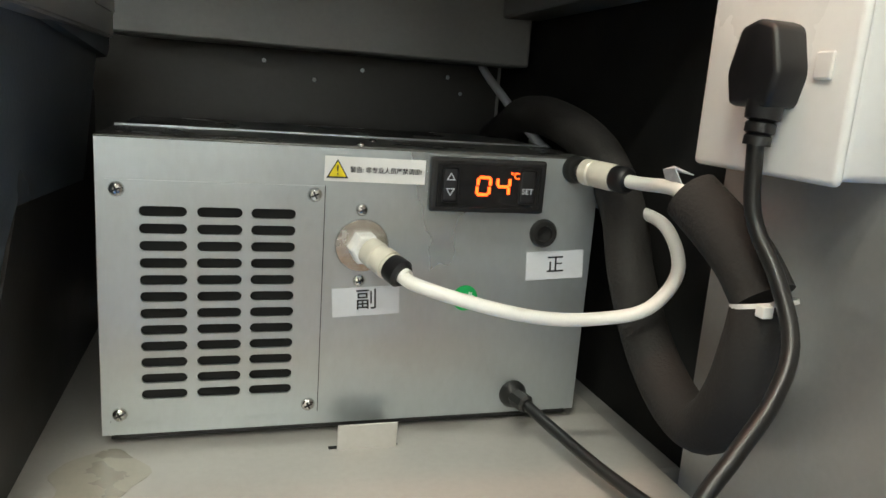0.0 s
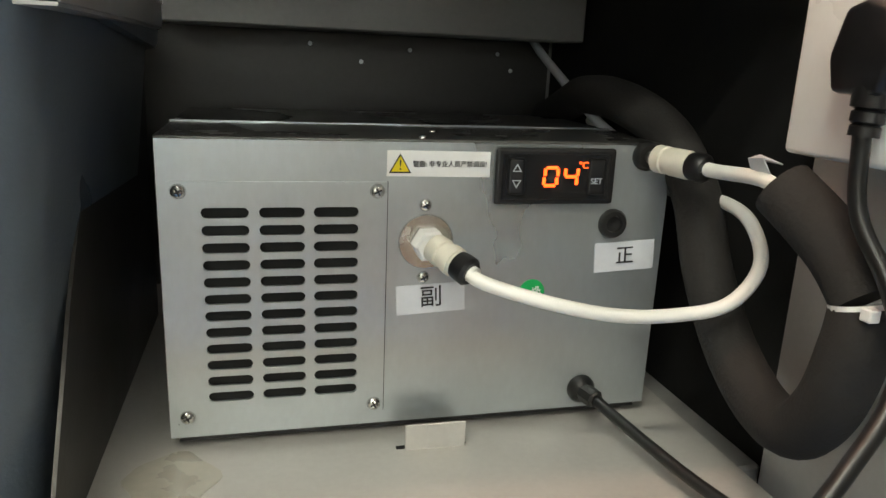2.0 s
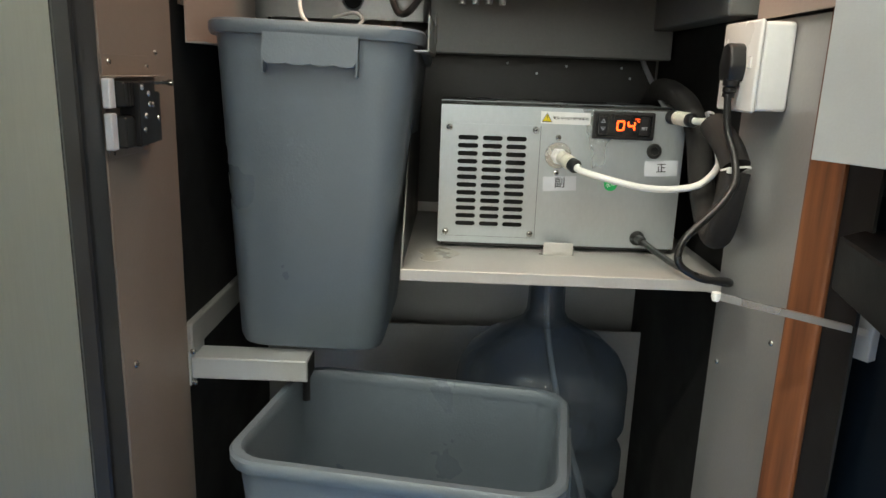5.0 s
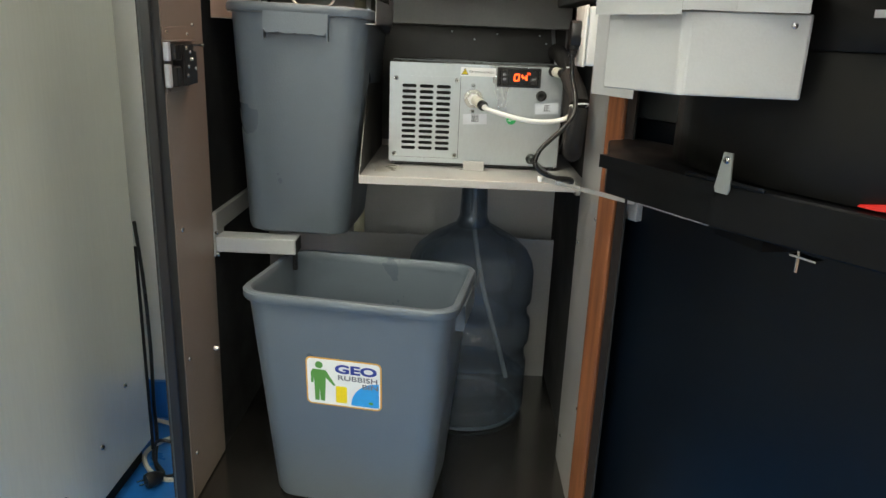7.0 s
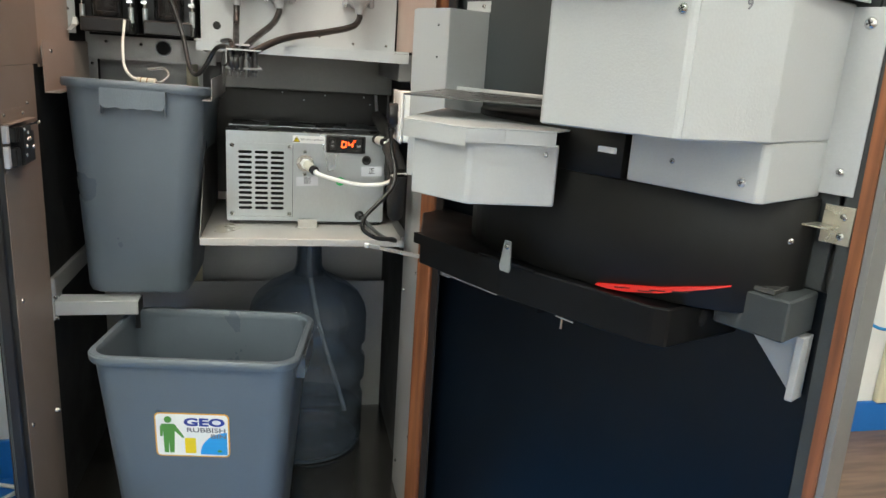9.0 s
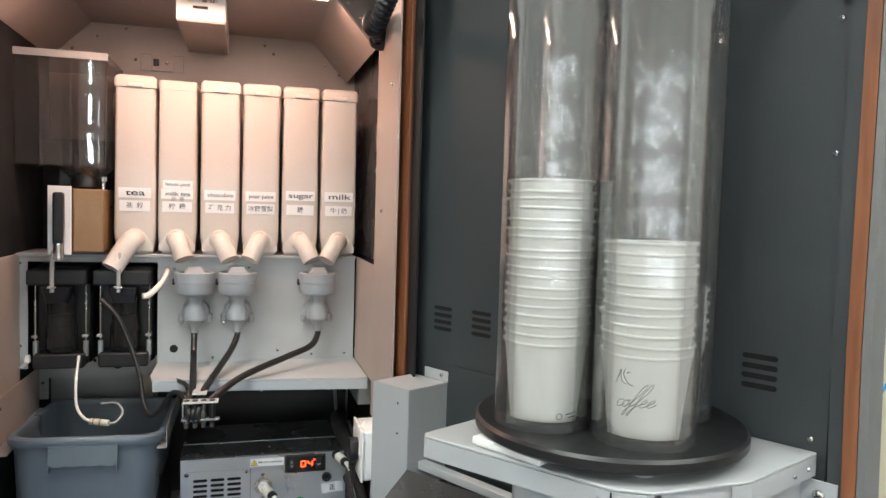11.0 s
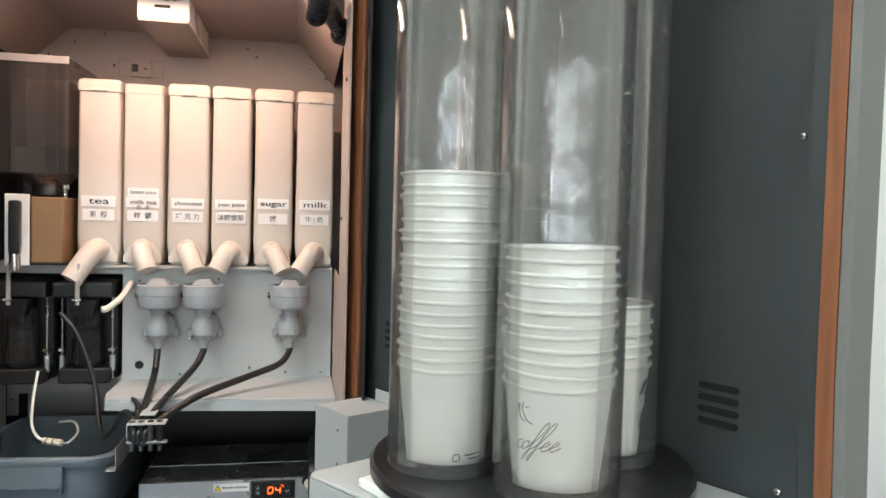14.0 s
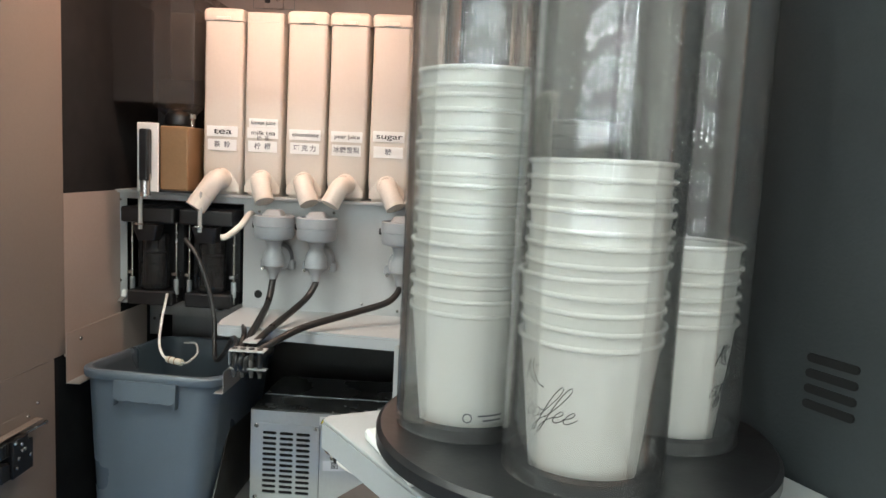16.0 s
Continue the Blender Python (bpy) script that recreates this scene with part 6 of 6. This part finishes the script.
win = part("red_light_strip", loft([[(u, -n - 0.0035, z - 0.0017 * h), (u, -n - 0.0025, z + 0.0017 * h), (u - 0.002, -n + 0.003, z + 0.0017 * h), (u - 0.002, -n + 0.003, z - 0.0017 * h)] for u, n, z, h in red], bm), "red_glow", tr, "glowing strip standing in for red light in the gap")
for u, n, z in ((0.453, 0.1245, 0.8090), (0.478, 0.1165, 0.8105), (0.490, 0.1128, 0.8140), (0.512, 0.1045, 0.8175)):
    part("window_bar", loft([[(u, -n - 0.0038, z - 0.0007), (u, -n - 0.0038, z + 0.0007), (u, -n, z + 0.0007), (u, -n, z - 0.0007)], [(u + 0.016, -n + 0.0010, z + 0.0018), (u + 0.016, -n + 0.0010, z + 0.0028), (u + 0.016, -n + 0.006, z + 0.0028), (u + 0.016, -n + 0.006, z + 0.0018)]]), "black_matt", win, "dark slat")
part("side_port", turned([(0, 0.001), (0.008, 0.001), (0.010, 0)], 14, None, along((0.530, -0.065, 0.785), (0.9, -0.07, 0.785))), "black_matt", tr)
part("tray_underside", prism(dpts([(0.22, 0.03), (0.26, 0.10), (0.33, 0.11), (0.36, 0.03)]), 0.735, 0.7568), "tray_black", tr)
lv = part("lever", loft([[(0.311, -0.160, 0.834), (0.321, -0.160, 0.834), (0.321, -0.162, 0.834), (0.311, -0.162, 0.834)], [(0.306, -0.161, 0.800), (0.324, -0.161, 0.800), (0.324, -0.163, 0.800), (0.306, -0.163, 0.800)], [(0.308, -0.161, 0.795), (0.322, -0.161, 0.795), (0.322, -0.163, 0.795), (0.308, -0.163, 0.795)]]), "galv", tr, "bright steel lever")
screw(lv, (0.316, -0.1622, 0.827), (0, -1, 0), 0.004)
part("handle_bar", box(0.265, 0.36, -0.1615, -0.156, 0.8035, 0.808, 0.0015), "tray_black", tr)
part("pin", rod((0.367, -0.105, 0.725), (0.367, -0.105, 0.757), 0.002), "chrome", tr, "steel pin", True)
part("pin_plate", box(0.362, 0.39, -0.112, -0.10, 0.741, 0.743), "chrome", tr)
part("light_seam", box(0.20, 0.30, -0.158, -0.156, 0.7585, 0.7595), "grey_ink", tr)
rd = door_thing("support_rod", "thin bright steel support rod on a black foot plate", "rod")
part("rod", rod((0.582, -0.045, 0.838), (0.582, -0.045, 0.930), 0.0022), "chrome", rd, "", True)
part("lower_nut", rod((0.582, -0.045, 0.8365), (0.582, -0.045, 0.847), 0.004), "chrome", rd, "", True)
part("foot_plate", box(0.546, 0.600, -0.062, -0.014, 0.8305, 0.8365, 0.001), "galv_dark", rd)
lw = door_thing("door_ledge", "dark charcoal ledge across the door under the tray", "ledge")
part("ledge", box(0.541, 0.619, -0.066, 0.0035, 0.785, 0.830, 0.002), "coat_dark", lw)

# ---------------------------------------------------------------- cup turntable
C = (0.4470, -0.1240)
tt = door_thing("cup_turntable", "turntable of clear cup tubes between two black discs", "cup dispenser")
disc = part("lower_disc", turned([(0, 1.154), (0.134, 1.154), (0.138, 1.157), (0.138, 1.165), (0.135, 1.168), (0, 1.168)], 72, None, pose(C[0], C[1], 0)), "black", tt, "black lower disc", True)
part("bearing", turned([(0.05, 1.1447), (0.05, 1.1538)], 32, None, pose(C[0], C[1], 0)), "black", tt)
for a in (95, 40, -20, 150):
    q = (C[0] + 0.105 * math.cos(radians(a)), C[1] - 0.105 * math.sin(radians(a)))
    part("roller", rod((q[0], q[1], 1.1447), (q[0], q[1], 1.1538), 0.010), "white", disc, "white plastic roller", True)
part("guide_bar", box(C[0] - 0.075, C[0] + 0.01, C[1] - 0.128, C[1] - 0.112, 1.1447, 1.1535, 0.002), "white", disc, "white plastic guide bar")
spots = [(0.4141, -0.1919), (0.5084, -0.1607), (0.4772, -0.0664), (0.3829, -0.0976)]


def holed_disc(cx, cy, r, holes, rh, z0, z1):
    """A round plate with round openings, turned edge slightly eased."""
    bm = bmesh.new()
    for (x, y), q, n in [((cx, cy), r, 96)] + [(h, rh, 48) for h in holes]:
        vs = [bm.verts.new((x + q * math.cos(2 * math.pi * a / n), y + q * math.sin(2 * math.pi * a / n), z0)) for a in range(n)]
        for a in range(n):
            bm.edges.new((vs[a], vs[(a + 1) % n]))
    bmesh.ops.triangle_fill(bm, use_beauty=True, edges=bm.edges[:])
    ret = bmesh.ops.extrude_face_region(bm, geom=bm.faces[:])
    bmesh.ops.translate(bm, verts=[g for g in ret["geom"] if isinstance(g, bmesh.types.BMVert)], vec=(0, 0, z1 - z0))
    return bm


part("upper_disc", holed_disc(C[0] + 0.006, C[1] - 0.001, 0.130, spots, 0.0494, 1.722, 1.7355), "black", tt, "black upper disc with round openings", True, 50)
for k, (x, y) in enumerate(spots):
    zt = 1.7375
    t = part("clear_tube", turned([(0.0490, 1.1685), (0.0490, zt), (0.0476, zt), (0.0476, 1.1685)], 56, None, None, True), "acryl", tt, "clear acrylic cup tube" if k == 0 else "", True)
    t.matrix_basis = pose(x, y, 0)
    s = part("tube_seat", turned([(0.0465, 1.1682), (0.0465, 1.176), (0.0435, 1.178), (0.0435, 1.1682)], 40, None, None, True), "black", tt, "", True)
    s.matrix_basis = pose(x, y, 0)
    part("cup_guide", turned([(0.032, 1.1447), (0.032, 1.150), (0.034, 1.1538)], 28, None, pose(x, y, 0)), "white", disc, "", True)

# one paper cup, then its copies
RB, RR, HC = 0.0325, 0.0419, 0.0830


def paper_cup():
    ob = empty("paper_cup", DOOR @ pose(spots[0][0], spots[0][1], 1.1688))
    tagged(ob, "plain white paper cup nested in a clear tube", "cup", "stacked paper cups")
    part("wall", turned([(0, 0.004), (RB - 0.001, 0.004), (RB - 0.0004, 0.0), (RB, 0.0002), (RR - 0.0012, HC - 0.003), (RR - 0.0018, HC - 0.003), (RB - 0.0012, 0.006), (0, 0.006)], 40), "paper", ob, "", True, 50)
    rimp = [(RR - 0.0003 + 0.0016 * math.cos(a), HC - 0.0016 + 0.0016 * math.sin(a)) for a in np.linspace(0, 2 * math.pi, 9)[:-1]]
    part("rim", turned(rimp, 40, None, None, True), "paper", ob, "rolled rim", True, 80)
    return ob


first = paper_cup()
PITCH = 0.0092
for k, count in enumerate((18, 12, 6, 15)):
    for i in range(count):
        if k == 0 and i == 0:
            continue
        jx, jy = (random.uniform(-0.0012, 0.0012) for _ in range(2)) if i else (0, 0)
        copy_thing(first, DOOR @ pose(spots[k][0] + jx, spots[k][1] + jy, 1.1688 + i * (PITCH + random.uniform(-0.0002, 0.0002)) + (0.006 if (k, i) == (2, 5) else 0), random.uniform(-0.6, 0.6), random.uniform(-0.6, 0.6), random.uniform(0, 360)))


# pen strokes of the script letters, in units of the letters' height
STROKES = {
    "c": ([(0.75, 0.85), (0.55, 1.0), (0.2, 0.75), (0.1, 0.3), (0.35, 0.0), (0.75, 0.15), (1.0, 0.45)], 0.75),
    "o": ([(0.5, 1.0), (0.15, 0.7), (0.1, 0.25), (0.4, 0.0), (0.7, 0.3), (0.7, 0.75), (0.5, 1.0), (0.75, 0.85), (1.0, 0.9)], 0.85),
    "f": ([(0.0, 0.25), (0.35, 0.9), (0.7, 2.0), (0.75, 2.75), (0.55, 3.0), (0.35, 2.4), (0.25, 1.0), (0.15, -0.5), (0.0, -1.2), (-0.15, -0.8), (0.15, -0.1), (0.6, 0.4)], 0.62),
    "e": ([(0.0, 0.35), (0.45, 0.55), (0.6, 0.85), (0.4, 1.0), (0.15, 0.65), (0.15, 0.2), (0.4, 0.0), (0.75, 0.2), (1.0, 0.5)], 0.85),
}


def cup_print(k, end):
    """Script lettering with a small pen-stroke emblem, bent round the lowest cup; end: where the line ends, in degrees."""
    th = empty("cup_print", DOOR @ pose(spots[k][0], spots[k][1], 1.1688))
    tagged(th, "dark script lettering printed on a paper cup", "lettering")

    def on_cup(x, z):
        r = RB + (RR - 0.0012 - RB) * z / (HC - 0.003) + 0.0004
        a = radians(end) + x / 0.0385
        return (r * math.sin(a), -r * math.cos(a), z)
    h = 0.0082
    x = 0.0
    line = []
    for ch in "coffee":
        pts, adv = STROKES[ch]
        line.append((x, pts))
        x += adv
    for x0, pts in line:
        bm = hose([on_cup((x0 + px + 0.55 * pz - x) * h, 0.034 + 0.0006 * x0 + pz * h * 0.92) for px, pz in pts], 0.0003, 5, 5)
        part("letter_stroke", bm, "ink", th)
    left = -x * h
    for pts in ([(0.0, 0.0), (0.3, 0.7), (0.55, 1.4), (0.5, 0.8), (0.6, 0.2), (0.95, 0.0)], [(0.9, 1.5), (0.75, 0.9), (1.1, 0.1), (1.5, -0.1)], [(1.0, 1.1), (1.3, 1.25)]):
        part("emblem_stroke", hose([on_cup(left + (px * 1.4 + 0.2) * h, 0.056 + pz * h * 1.15) for px, pz in pts], 0.00048, 5, 5), "ink", th)


cup_print(1, 41)
cup_print(2, 146)


def small_print(k, turn):
    th = empty("recycling_print", DOOR @ pose(spots[k][0], spots[k][1], 1.1688))
    tagged(th, "small grey recycling emblem and bars on a paper cup", "print")
    for dx, z, w, h in ((-0.012, 0.012, 0.007, 0.0), (0.004, 0.0135, 0.018, 0.0012), (0.006, 0.010, 0.014, 0.0012)):
        bm = bmesh.new()
        n = 8
        prev = None
        for i in range(n + 1):
            if h:
                x, zz = dx - w / 2 + w * i / n, (z - h / 2, z + h / 2)
            else:
                x, zz = dx + 0.0035 * math.cos(2 * math.pi * i / n), None
            r = RB + (RR - RB) * z / HC + 0.0004
            a = radians(turn) + x / r
            if h:
                row = [bm.verts.new((r * math.sin(a), -r * math.cos(a), q)) for q in zz]
            else:
                zc = z + 0.0035 * math.sin(2 * math.pi * i / n)
                a2 = radians(turn) + (dx + 0.0026 * math.cos(2 * math.pi * i / n)) / r
                row = [bm.verts.new((r * math.sin(a), -r * math.cos(a), zc)), bm.verts.new((r * math.sin(a2), -r * math.cos(a2), z + 0.0026 * math.sin(2 * math.pi * i / n)))]
            if prev:
                bm.faces.new((prev[0], prev[1], row[1], row[0]))
            prev = row
        part("print_bar" if h else "emblem_ring", bm, "grey_ink", th)


small_print(0, 84)
